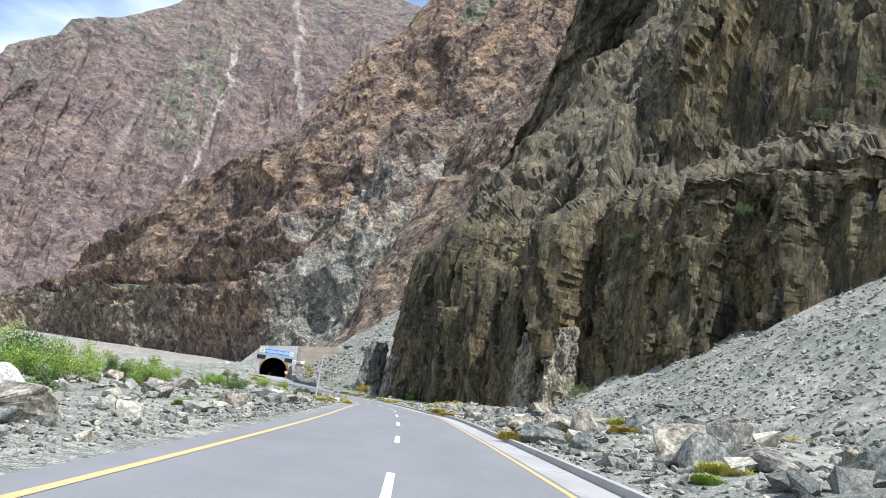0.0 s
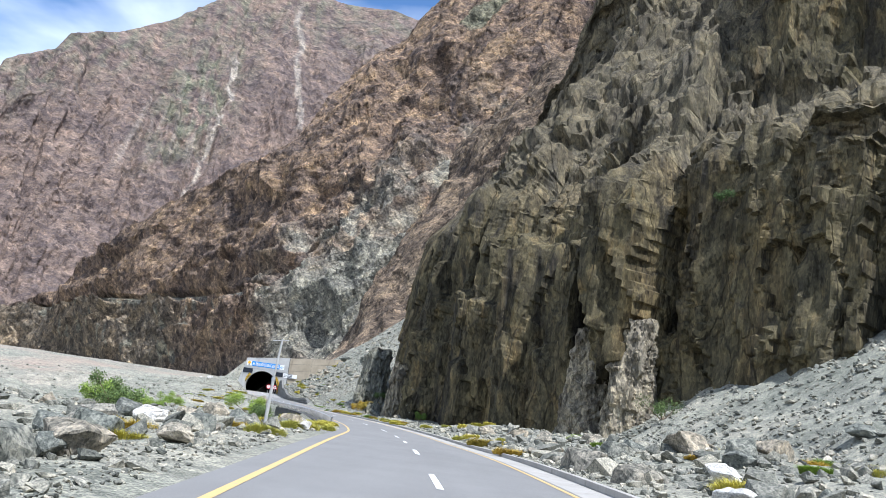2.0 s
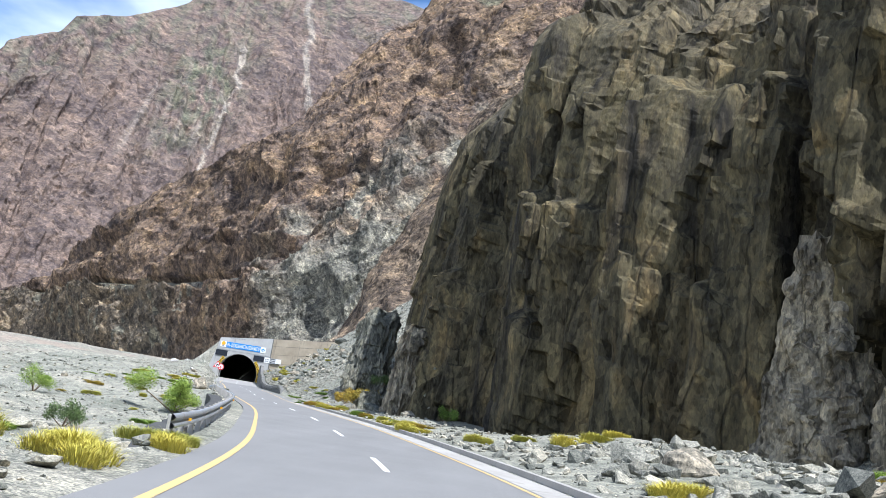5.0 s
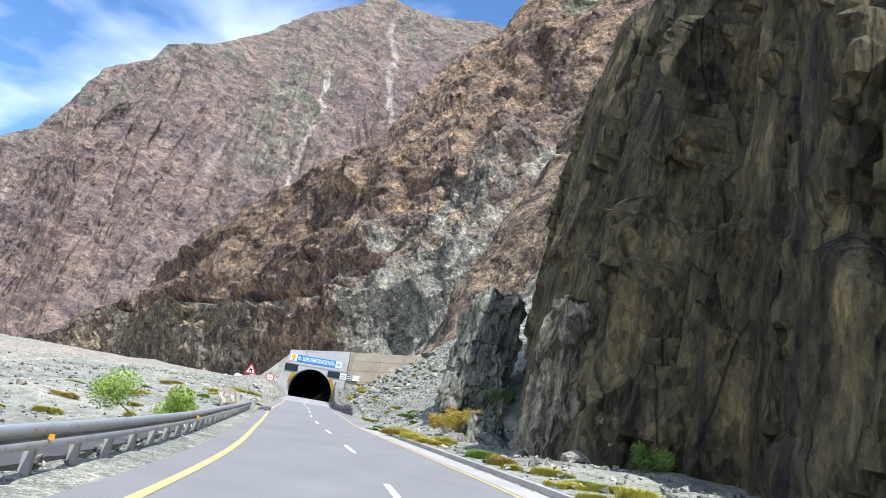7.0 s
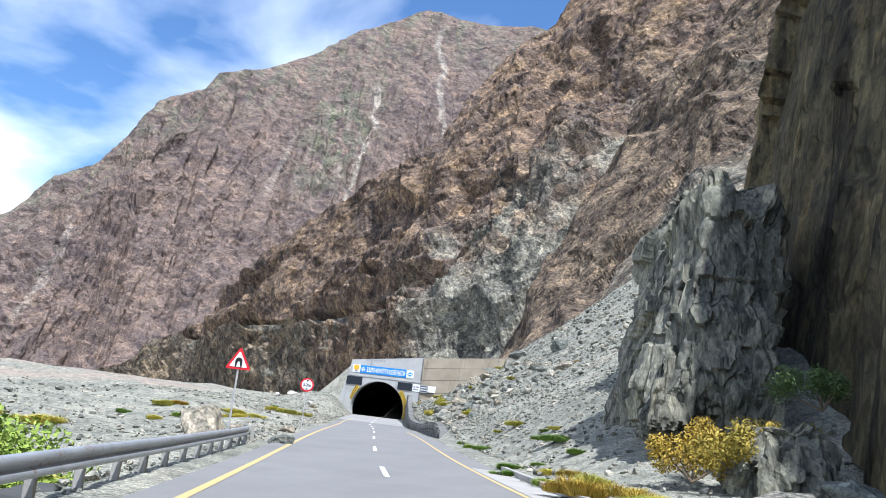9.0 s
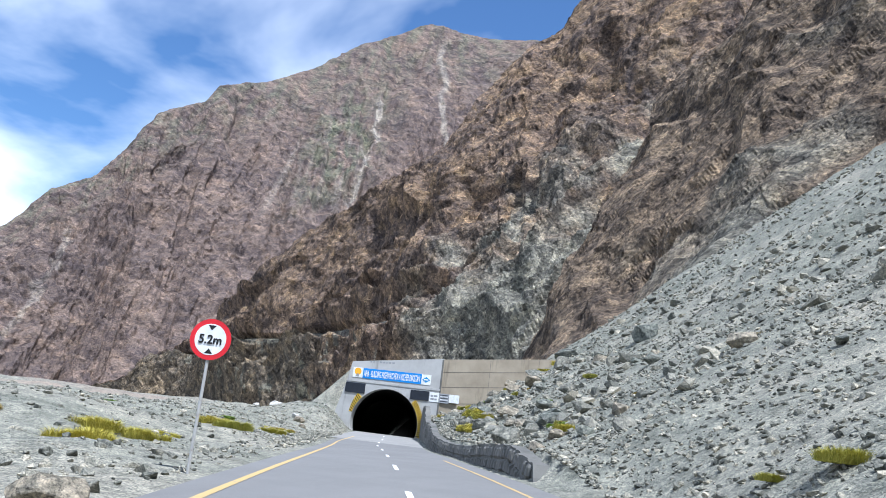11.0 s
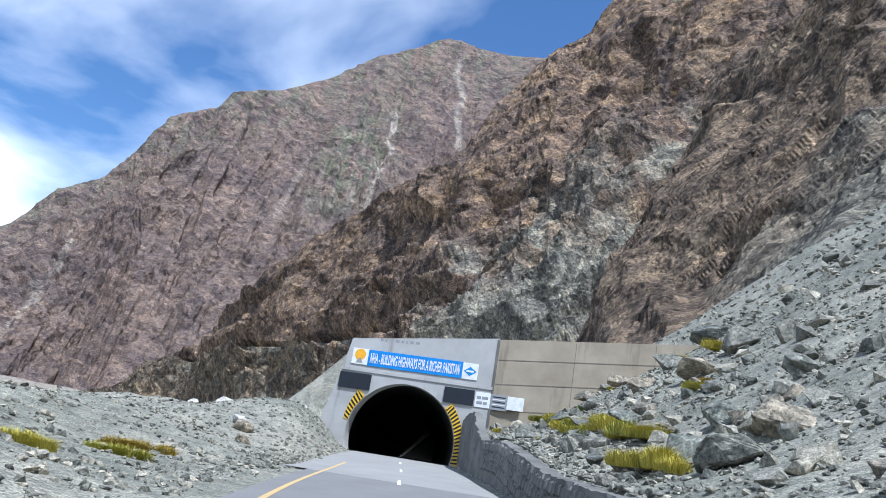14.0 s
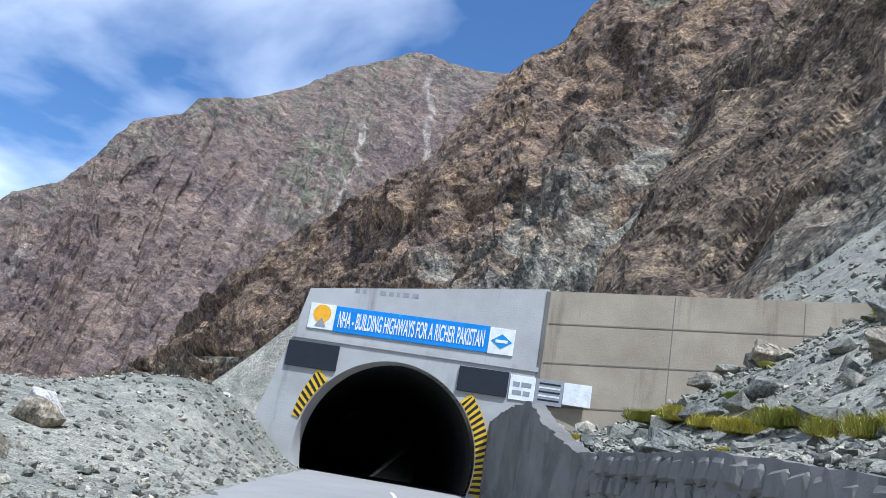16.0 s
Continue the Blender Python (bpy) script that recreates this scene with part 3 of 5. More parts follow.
def along(rows, n):
    """n points spread evenly along a line of 3D points, rounded a little."""
    rows = np.array(rows, float)
    s = np.concatenate([[0], np.cumsum(np.linalg.norm(np.diff(rows, axis=0), axis=1))])
    q = np.linspace(0, s[-1], n)
    return np.stack([np.interp(q, s, rows[:, k]) for k in range(3)], -1), q


def by_share(rows, n):
    """n points along a line of 3D points, the same number between all of them."""
    rows = np.array(rows, float)
    q = np.linspace(0, len(rows) - 1, n)
    return np.stack([np.interp(q, np.arange(len(rows)), rows[:, k]) for k in range(3)], -1)


def slope_sheet(base, ridge, n, m, sag=0.0, back=0.0):
    """A hillside between the line of its foot and the line of its ridge, with a fall behind the ridge."""
    b, r = by_share(base, n), by_share(ridge, n)
    v = np.linspace(0, 1, m)[None, :, None]
    p = b[:, None] * (1 - v) + r[:, None] * v
    p[..., 2] += sag * np.sin(np.pi * v[..., 0]) * (r[:, None, 2] - b[:, None, 2])
    if back:
        w = np.linspace(0, 1, 12)[None, 1:, None]
        away = r - b
        away[:, 2] = 0
        away /= np.linalg.norm(away, axis=1, keepdims=True)
        q = r[:, None] + away[:, None] * back * w
        q[..., 2] -= (w[..., 0] ** 1.2) * back * 0.9
        p = np.concatenate([p, q], 1)
    return p


def push_of(nrm, up):
    """The way in which rock stands out from a slope: mostly level, so that ledges and steps form."""
    level = nrm * np.array([1.0, 1.0, 0.0])
    level /= np.maximum(np.linalg.norm(level, axis=-1, keepdims=True), 1e-6)
    d = level + np.array([0.0, 0.0, up])
    return d / np.linalg.norm(d, axis=-1, keepdims=True)


# the high mountain that closes the valley
az = np.array([60, 50, 44, 40, 37.8, 35.9, 35.1, 34.4, 33.5, 32.7, 30.1, 29.4, 26.5, 23.8, 20.5, 18.4, 15.8, 13.3, 11.7, 8.4, 3, -6])
el = np.array([3, 5.5, 7.5, 9.6, 12.2, 13.4, 14.3, 15.3, 16.7, 18.1, 19.4, 20.6, 21.4, 22.6, 24.7, 25.6, 26.7, 26.4, 26.3, 26.4, 25.5, 23])
di = np.interp(-az, [-60, -50, -44, -36, -32, -27, -21, -15, -8, 6], [2000, 2100, 2200, 2380, 2600, 3000, 3400, 3800, 3700, 3500])
high = from_eye(az, el, di)
low = from_eye(az, np.full(len(az), 0.2), np.interp(-az, [-60, -40, -33, -21, 6], [1300, 1600, 1800, 2000, 2000]))
fp = slope_sheet(low, high, 520, 250, -0.05, 500)
nv = fp.shape[1]
fv = np.clip(np.arange(nv) / 249, 0, 1)[None, :] * np.ones((fp.shape[0], 1))
faz = np.interp(np.linspace(0, len(az) - 1, fp.shape[0]), np.arange(len(az)), az)
fu = np.interp(-faz, [-60, -50, -44, -39.1, -36.3, -34.4, -32.8, -29.7, -26.9, -23.7, -20.9, -18.8, -15.8, -13.3, -8.4, -3, 6], np.linspace(0, 1, 17))[:, None] * np.ones((1, nv))
nrm = normals_of(fp)
nrm[nrm[..., 2] < 0] *= -1
q = np.stack([fu * 22, fv * 4.0, 0 * fu], -1)
ribs = ridged(q + 0.7 * fbm(q * 0.7, 3)[..., None], 2, 0.5)
size = fp / np.array([230.0, 230, 230])
edge = 0.25 + 0.75 * np.sin(np.pi * np.clip(fv, 0, 1)) ** 0.6
q = np.stack([fu * 60, fv * 14.0, 0 * fu + 3], -1)
gullies = ridged(q + 0.8 * fbm(q * 0.6, 3)[..., None], 3, 0.55)
h = 22 * ribs * edge + 36 * fbm(size, 6, 0.45) * edge + 6 * gullies * edge + 2 * fbm(size * 11, 3, 0.6) * edge + 3 * blocks(size * 9, 0.5) * edge + 1.8 * blocks(size * 19, 0.5) * edge
fp = fp + push_of(nrm, 0.9) * h[..., None]
# pale gully beds and the greenish fan round them
gu = np.interp(fv, [0.25, 0.45, 0.62, 0.8], [0.60, 0.655, 0.685, 0.69]) + 0.02 * fbm(np.stack([fv * 16, 0 * fv, 0 * fv], -1), 3)
gu2 = np.interp(fv, [0.5, 0.7, 0.9, 1], [0.82, 0.785, 0.775, 0.765]) + 0.01 * fbm(np.stack([fv * 12, 3 + 0 * fv, 0 * fv], -1), 3)
gu3 = np.interp(fv, [0.1, 0.5, 0.8], [0.17, 0.23, 0.25]) + 0.012 * fbm(np.stack([fv * 10, 7 + 0 * fv, 0 * fv], -1), 3)
n2 = fbm(np.stack([fu * 60, fv * 22, 0 * fu], -1), 4)
streaks = ramp(fbm(np.stack([(fu - 0.62) / (1.15 - fv) * 46, fv * 5, 0 * fu + 8], -1), 4), 0.18, 0.5)
pale = (ramp(np.abs(fu - gu) - 0.004 * n2, 0.0065, 0.002) * ramp(fv, 0.3, 0.36) * ramp(fv, 0.8, 0.74) * (0.55 + 0.45 * ramp(n2, -0.3, 0.2))
        + 0.7 * ramp(np.abs(fu - gu2) - 0.003 * n2, 0.007, 0.002) * ramp(fv, 0.5, 0.6) * ramp(fv, 0.97, 0.9)
        + 0.5 * ramp(np.abs(fu - gu3) - 0.002 * n2, 0.007, 0.002) * ramp(fv, 0.1, 0.3) * ramp(fv, 0.8, 0.7))
fan = np.clip(n2 * 1.2 + 0.45, 0, 1) * ramp(np.abs(fu - 0.62 - 0.10 * (fv - 0.5)), 0.10, 0.03) * ramp(fv, 0.42, 0.6) * ramp(fv, 0.9, 0.75)
fan = np.maximum(fan, 0.75 * np.clip(n2 + 0.3, 0, 1) * ramp(fv, 0.7, 0.95))
pale = np.clip(pale + 0.4 * streaks * ramp(np.abs(fu - 0.6 - 0.10 * (fv - 0.5)), 0.10, 0.05) * ramp(fv, 0.42, 0.55) * ramp(fv, 0.82, 0.7), 0, 1)
fan = fan * (1 - pale)
mountain = tagged(new("mountain", sheet("mountain", fp, FAR_ROCK, False, np.clip(pale, 0, 1), np.clip(fan, 0, 1), flip=True)), "bare reddish-brown mountain with pale scree gullies", "mountain", kind="structure")

# the brown spur behind the tunnel
az = np.array([33.5, 31.5, 29.5, 27.3, 26.7, 24.5, 22.6, 19, 16, 13.7, 12.7, 10.3, 8.4, 6.2, 1, -8, -20])
el = np.array([0.5, 1.7, 3.4, 4.9, 6.9, 9.8, 11.9, 15.0, 17.4, 19.6, 22.0, 24.6, 26.0, 27.7, 33.5, 40, 42])
di = np.array([1800, 1700, 1600, 1480, 1350, 1180, 1120, 1040, 970, 930, 960, 980, 1000, 1020, 1030, 1000, 1000])
high = from_eye(az, el, di)
low = from_eye(np.array([33, 31.7, 30, 27.5, 26, 23.6, 21.5, 19.5, 17, 14, 12, 10, 8, 6, 1, -8, -20]),
               np.array([-0.8, -0.8, -0.8, -0.9, -1.0, -1.1, -1.1, -1.0, -0.6, 0, 1, 2, 4, 5, 5, 5, 5]),
               np.array([1700, 1600, 1480, 1330, 1200, 1020, 940, 870, 760, 640, 590, 560, 540, 520, 500, 480, 480]))
sp = slope_sheet(low, high, 760, 290, 0.0, 160)
nv = sp.shape[1]
sv = np.clip(np.arange(nv) / 289, 0, 1)[None, :] * np.ones((sp.shape[0], 1))
su = np.linspace(0, 1, sp.shape[0])[:, None] * np.ones((1, nv))
# cliff band at the foot with the old road's ledge over it
z0, z1 = sp[:, :1, 2], sp[:, 289:290, 2]
ledge = np.interp(su, [0, 0.2, 0.35, 0.5, 0.62, 0.7], [80, 98, 102, 102, 100, 102])
share = np.clip((ledge - z0) / np.maximum(z1 - z0, 30), 0.06, 0.9)
nrm = normals_of(sp)
nrm[nrm[..., 2] < 0] *= -1
out = nrm.copy()
out[..., 2] = 0
out /= np.maximum(np.linalg.norm(out, axis=-1, keepdims=True), 1e-6)
has = ramp(su, 0.66, 0.58)
cut = has * np.clip(sv / share, 0, 1) * np.where(sv > share, ramp(sv, share + 0.32, share + 0.03) * np.interp(sv - share, [0, 0.012, 0.034, 0.06], [1, 0.42, 0.85, 0.8]), 1)
size = sp / 90.0
edge = ramp(sv, 1.06, 0.86) * 0.75 + 0.25
# ribs that run down to the left like the skyline, flutes that run straight down
az_ = np.degrees(np.arctan2(-(sp[..., 0] + 42), sp[..., 1] - 236))
el_ = np.degrees(np.arctan2(sp[..., 2], np.hypot(sp[..., 0] + 42, sp[..., 1] - 236)))
q = np.stack([(el_ + 0.95 * az_) / 4.2, (el_ - az_) / 15.0, 0 * su], -1)
ribs = ridged(q + 0.5 * fbm(q * 1.3, 3)[..., None], 2, 0.4)
q = np.stack([az_ / 1.5, el_ / 7.0, 0 * su + 4], -1)
flutes = ridged(q + 0.5 * fbm(q * 0.9, 3)[..., None], 3, 0.55)
calm = 1 - 0.85 * has * ramp(np.abs(sv - share - 0.005), 0.06, 0.02)
h = (16 * ribs * edge + 2.0 * flutes * edge + 12 * fbm(size * 1.2, 6, 0.46) * edge
     + (3.4 * blocks(size * 3.0, 0.6) + 1.7 * blocks(size * 7.0, 0.7) + 0.7 * blocks(size * 17, 0.7)) * (0.5 + 0.5 * edge) * (0.55 + 0.45 * ramp(su, 0.3, 0.55))
     + 2.0 * has * ramp(sv, share, share - 0.02) * ridged(np.stack([su * 95, sv * 9, 0 * su], -1), 3, 0.5))
sp = sp + push_of(nrm, 1.1) * (h * calm * (0.4 + 0.6 * ramp(sv, 0, 0.15)))[..., None] + out * (19 * cut)[..., None]
grey_foot = 0.85 * np.clip(ramp(su + 0.1 * fbm(size * 2, 4), 0.5, 0.72) * ramp(sv + 0.16 * fbm(size * 2 + 5, 4), 0.40, 0.2) + 0.4 * fbm(size * 1.5, 3) * ramp(su, 0.4, 0.6) * ramp(sv, 0.55, 0.3), 0, 1)
grey_foot = np.maximum(grey_foot, 0.7 * ramp(sv, share - 0.03 - 0.03 * fbm(size * 3, 3), share - 0.012) * ramp(sv, share + 0.014, share + 0.008) * has)
meadow = ramp(np.hypot((su - 0.888) / 0.02, (sv - 0.70) / 0.045) + 0.3 * fbm(size * 4, 3), 1.1, 0.7)
lower = np.maximum(ramp(su, 0.5, 0.4) * ramp(sv, share + 0.04, share) * 0.4, meadow)
spur = tagged(new("mountain_spur", sheet("mountain_spur", sp, SPUR_ROCK, False, grey_foot, lower, flip=True)), "rugged brown rock spur with a ledge cut across it", "mountain", kind="structure")

# the broken ridge above the scree on the tunnel's right
low = [(-66, 560, 55), (-50, 525, 60), (-22, 470, 64), (8, 420, 66), (38, 372, 66), (72, 320, 64), (105, 262, 60), (130, 200, 60)]
lower = [(-96, 490, -10), (-80, 455, -10), (-55, 410, -5), (-28, 362, 0), (0, 314, 0), (33, 268, 0), (62, 220, 0), (85, 160, 0)]
high = [(30, 760, 300), (34, 752, 300), (80, 690, 310), (120, 620, 300), (160, 540, 300), (200, 440, 290), (235, 330, 290), (250, 240, 290)]
mid = [(-26, 680, 196), (-20, 668, 200)] + [tuple((np.array(a) + np.array(b)) / 2 + np.array((-8, -8, 14))) for a, b in zip(low[2:], high[2:])]
rp = np.concatenate([slope_sheet(lower, low, 460, 30)[:, :-1], slope_sheet(low, mid, 460, 136)[:, :-1], slope_sheet(mid, high, 460, 136, 0, 60)], 1)
nrm = normals_of(rp)
nrm[nrm[..., 2] < 0] *= -1
rv = np.clip(np.arange(rp.shape[1]) / 299, 0, 1)[None, :] * np.ones((rp.shape[0], 1))
ru = np.linspace(0, 1, rp.shape[0])[:, None] * np.ones((1, rp.shape[1]))
size = rp / 34.0
h = (7.5 * fbm(size * 0.5, 6, 0.47) + 8 * ridged(size * 0.36 + 0.4 * fbm(size * 0.4, 3)[..., None], 2, 0.4) + 1.5 * blocks(size * np.array([1.3, 1.3, 1.0]), 0.7) + 0.8 * blocks(size * np.array([3.4, 3.4, 2.8]), 0.7)
     + 0.35 * blocks(size * 8.0, 0.7))
rp = rp + push_of(nrm, 0.95) * (h * (0.3 + 0.7 * ramp(rv, 0, 0.1)))[..., None]
scree_fan = 0.7 * np.clip(ramp(fbm(size * 0.4, 4), 0.1, 0.6) * ramp(rv, 0.55, 0.15), 0, 1)
ridge = tagged(new("rock_ridge", sheet("rock_ridge", rp, RIDGE_ROCK, False, scree_fan, flip=True)), "broken brown rock ridge above grey scree", "rock face", kind="structure")

# the near cliff beside the road
FOOT = [(130, 60, 40), (75, 95, 29), (54, 112, 20), (45, 120, 15), (33, 130, 8.5), (23, 138, 4), (17.5, 143.5, 1), (11, 152, -0.5), (5, 160, -0.5), (-2, 170, -0.5), (-8, 180, -0.5), (-12, 188, -0.5), (-15.6, 196.5, -0.5), (-14.6, 202, 0), (-16.2, 211, 4), (-17, 221, 8), (-16.4, 230, 9), (-9, 239, 14), (10, 247, 25), (45, 264, 42), (90, 292, 66)]
cf, cs = along(FOOT, 680)
k = np.ones(9) / 9
pad = np.concatenate([np.repeat(cf[:1], 4, 0), cf, np.repeat(cf[-1:], 4, 0)])
cf = np.stack([np.convolve(pad[:, j], k, "valid") for j in range(3)], -1)
tan = np.gradient(cf, axis=0)
tan[:, 2] = 0
tan /= np.linalg.norm(tan, axis=1, keepdims=True)
kk = np.ones(31) / 31
tp = np.concatenate([np.repeat(tan[:1], 15, 0), tan, np.repeat(tan[-1:], 15, 0)])
ts = np.stack([np.convolve(tp[:, j], kk, "valid") for j in range(3)], -1)
ts /= np.linalg.norm(ts, axis=1, keepdims=True)
inward = np.stack([ts[:, 1], -ts[:, 0], 0 * ts[:, 0]], -1)
hz = np.concatenate([np.arange(-3, 45, 0.38), np.arange(45, 150, 0.9)])
# the tower goes over into a broken slope; right of the cleft a second wall stands on a ledge
first = np.interp(hz, [-3, 0, 34, 150], [0, 0, 1.9, 81])
second = np.interp(hz, [-3, 0, 37, 47, 84, 150], [0, 0, 2.2, 12.5, 17, 62])
walls = (ramp(cf[:, 1], 148, 134) * (cf[:, 1] < 200))[:, None]
lean = first[None] * (1 - walls) + second[None] * walls + (0.07 * ramp(cf[:, 1], 174, 184))[:, None] * np.clip(hz, 0, 40)[None]
hang = 0.05 * ramp(cf[:, 1], 134, 142) * ramp(cf[:, 1], 182, 172) * (cf[:, 0] < 30)
cp = cf[:, None] + inward[:, None] * (lean - hang[:, None] * np.clip(hz, 0, 34)[None])[..., None]
cp[..., 2] = np.maximum(cf[:, None, 2], -0.5) * ramp(hz, 60, 0)[None] + hz[None]
S = np.repeat(cs[:, None], len(hz), 1)
Z = np.repeat(hz[None], len(cs), 0)
q = np.stack([S, 0 * S, Z], -1)
warp = fbm(q / 14.0, 3)[..., None] * np.array([1.0, 0, 1.0]) * 3
steep = ramp(Z + 5 * fbm(q / 20.0, 3), 44, 26)
steep = np.maximum(steep, walls * ramp(Z + 4 * fbm(q / 16.0 + 2, 3), 46, 50) * ramp(Z, 100, 88))
scar = ramp(fbm(q / np.array([8.0, 9, 11]) + 21, 3), 0.1, 0.35)
h = (3.2 * blocks((q + warp) / np.array([13.0, 9, 60]), 0.7) + 1.3 * blocks((q + warp * 0.6) / np.array([6.0, 9, 34.0]) + 5, 0.7) + 2.4 * fbm(q / np.array([17.0, 9, 40]), 4)
     + 0.3 * fbm(q / np.array([2.5, 9, 9]), 4) + (0.35 + 0.5 * scar) * blocks(q / np.array([2.4, 9, 7.0]) + 11, 0.9) + (0.1 + 0.5 * scar) * blocks(q / np.array([2.4, 9, 2.4]) + 2, 0.6))
upper = 3.6 * fbm(q / 22.0 + 4, 4) + 2.0 * blocks((q + warp) / np.array([9.0, 9, 10.0]) + 3, 0.7) + 1.1 * blocks(q / np.array([4.0, 9, 3.0]) + 7, 0.8) + 0.5 * blocks(q / np.array([1.9, 9, 1.2]), 0.9)
h = h * (0.35 + 0.65 * steep) + upper * (1 - steep)
# standing pillars with flat tops, and the deep cleft beside the tower
FY = np.repeat(cf[:, 1][:, None], len(hz), 1) + 0.5 * fbm(q / np.array([3.0, 9, 4.0]), 3)
FX = np.repeat(cf[:, 0][:, None], len(hz), 1)
for y0, y1, top, deep in [(150, 160.5, 26, 2.4), (160.5, 171, 18.5, 1.3), (143.5, 150, 25, 0.4), (177, 186, 14, 1.8), (126, 136, 35, 1.8), (115, 124, 33, 1.6), (152, 156, 12, 1.5), (166, 169.5, 10, 1.7), (128, 131, 24, 1.8), (180, 183.5, 27, 1.8), (157, 160, 31, 1.6), (145, 148, 33, 1.6), (119, 122, 40, 1.6)]:
    zt = top + 0.9 * fbm(q / 3.0 + y0, 3) + 0.25 * (FY - y0)
    h = h + deep * ramp(FY, y0 - 0.5, y0 + 0.5) * ramp(FY, y1 + 0.5, y1 - 0.5) * ramp(Z, zt + 0.5, zt - 0.7) * (FX < 60)
for y0, wide, deep, z0 in [(141.3, 1.3, 3.6, 11), (173.5, 1.0, 2.6, 0), (192.8, 0.8, 2.2, 0), (161, 0.5, 1.4, 8), (150, 0.6, 1.6, 6), (131, 0.7, 1.6, 14), (119, 0.8, 1.8, 20)]:
    h = h - deep * ramp(np.abs(FY - y0 - 0.05 * (Z - 20)), wide, wide * 0.35) * ramp(Z, z0, z0 + 4) * ramp(Z, 52, 40) * (FX < 60)
h = np.where(FX < 0, h * (1 - 0.6 * ramp(FY, 180, 188)), h)
# the wall past the cleft stands back under a jutting brow
h = h - 0.7 * ramp(FY, 142, 140.5) * ramp(FY, 112, 122) * ramp(Z + 1.5 * fbm(q / 7.0, 3) - 0.25 * (140 - FY), 33, 29) * (FX < 60)
face = -normals_of(cp)
flipped = (face * inward[:, None]).sum(-1) > 0
face[flipped] *= -1
cp = cp + face * h[..., None]
# tone colours the broken upper slope lighter, where the sun strikes it
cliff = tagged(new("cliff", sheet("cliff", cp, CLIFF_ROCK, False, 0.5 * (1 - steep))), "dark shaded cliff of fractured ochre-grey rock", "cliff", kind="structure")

# ---- the tunnel ----
portal = thing("tunnel_portal", "grey concrete tunnel portal with banner and black arch", "tunnel", (PX, PY, PFLOOR))


def at_portal(ob):
    ob.matrix_parent_inverse = portal.matrix_world.inverted()
    return ob


def portal_wall():
    bm = bmesh.new()
    n = 48
    a0 = math.asin((PFLOOR - PZ) / PR)
    inner, outer = [], []
    corners = [(-82.6, PFLOOR - 4), (-80.8, 5.9), (-79.6, 10.5), (-78.95, 13.95), (-63.9, 15.75), (-63.9, PFLOOR - 4)]
    for k in range(n + 1):
        a = math.pi - a0 - (math.pi - 2 * a0) * k / n
        inner.append((PX + PR * math.cos(a), PZ + PR * math.sin(a)))
    angs = [math.atan2(z - PZ, x - PX) % (2 * math.pi) for x, z in corners]

    def hit(a):
        dx, dz = math.cos(a), math.sin(a)
        best = None
        for (x0, y0), (x1, y1) in zip(corners, corners[1:]):
            ex, ez = x1 - x0, y1 - y0
            det = dx * -ez + dz * ex
            if abs(det) < 1e-9:
                continue
            s = ((x0 - PX) * -ez + (y0 - PZ) * ex) / det
            u = (dx * (y0 - PZ) - dz * (x0 - PX)) / det
            if s > 0 and -1e-6 <= u <= 1 + 1e-6 and (best is None or s < best):
                best = s
        return PX + dx * best, PZ + dz * best
    for k in range(n + 1):
        a = math.atan2(inner[k][1] - PZ, inner[k][0] - PX)
        outer.append(hit(a))
    for cx, cz in corners[1:-1]:
        j = min(range(n + 1), key=lambda i: (outer[i][0] - cx) ** 2 + (outer[i][1] - cz) ** 2)
        outer[j] = (cx, cz)
    rows = []
    for y in (PY, PY + 1.6):
        rows.append(([bm.verts.new((x, y, z)) for x, z in inner], [bm.verts.new((x, y, z)) for x, z in outer]))
    (i0, o0), (i1, o1) = rows
    for k in range(n):
        bm.faces.new((i0[k], i0[k + 1], o0[k + 1], o0[k]))
        bm.faces.new((i1[k], o1[k], o1[k + 1], i1[k + 1]))
        bm.faces.new((o0[k], o0[k + 1], o1[k + 1], o1[k]))
        bm.faces.new((i0[k], i1[k], i1[k + 1], i0[k + 1]))
    bm.faces.new((i0[0], o0[0], o1[0], i1[0]))
    bm.faces.new((i0[n], i1[n], o1[n], o0[n]))
    return bm


at_portal(part("front_wall", portal_wall(), portal, "grey cast concrete face", CONCRETE))
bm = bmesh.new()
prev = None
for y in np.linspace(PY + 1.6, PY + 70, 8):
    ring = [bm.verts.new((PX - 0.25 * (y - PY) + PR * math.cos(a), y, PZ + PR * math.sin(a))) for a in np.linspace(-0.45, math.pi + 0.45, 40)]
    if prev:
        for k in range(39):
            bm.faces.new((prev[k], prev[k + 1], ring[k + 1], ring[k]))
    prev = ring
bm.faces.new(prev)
at_portal(part("lining", bm, portal, "tunnel lining coloured near black as shade", LINING_SHADE))
bm = bmesh.new()
for (x0, x1, top0, top1) in [(-63.9, -42.0, 15.68, 18.1)]:
    vs = [bm.verts.new(c) for c in ((x0, PY + 0.12, 2), (x1, PY + 2.5, 2), (x1, PY + 2.5, top1), (x0, PY + 0.12, top0), (x0, PY + 1.2, 2), (x1, PY + 3.5, 2), (x1, PY + 3.5, top1), (x0, PY + 1.2, top0))]
    for f in ((0, 1, 2, 3), (5, 4, 7, 6), (4, 0, 3, 7), (1, 5, 6, 2), (3, 2, 6, 7), (0, 4, 5, 1)):
        bm.faces.new([vs[i] for i in f])
at_portal(part("wing_wall", bm, portal, "brown-stained board-marked concrete wing wall", BROWN_CONCRETE))


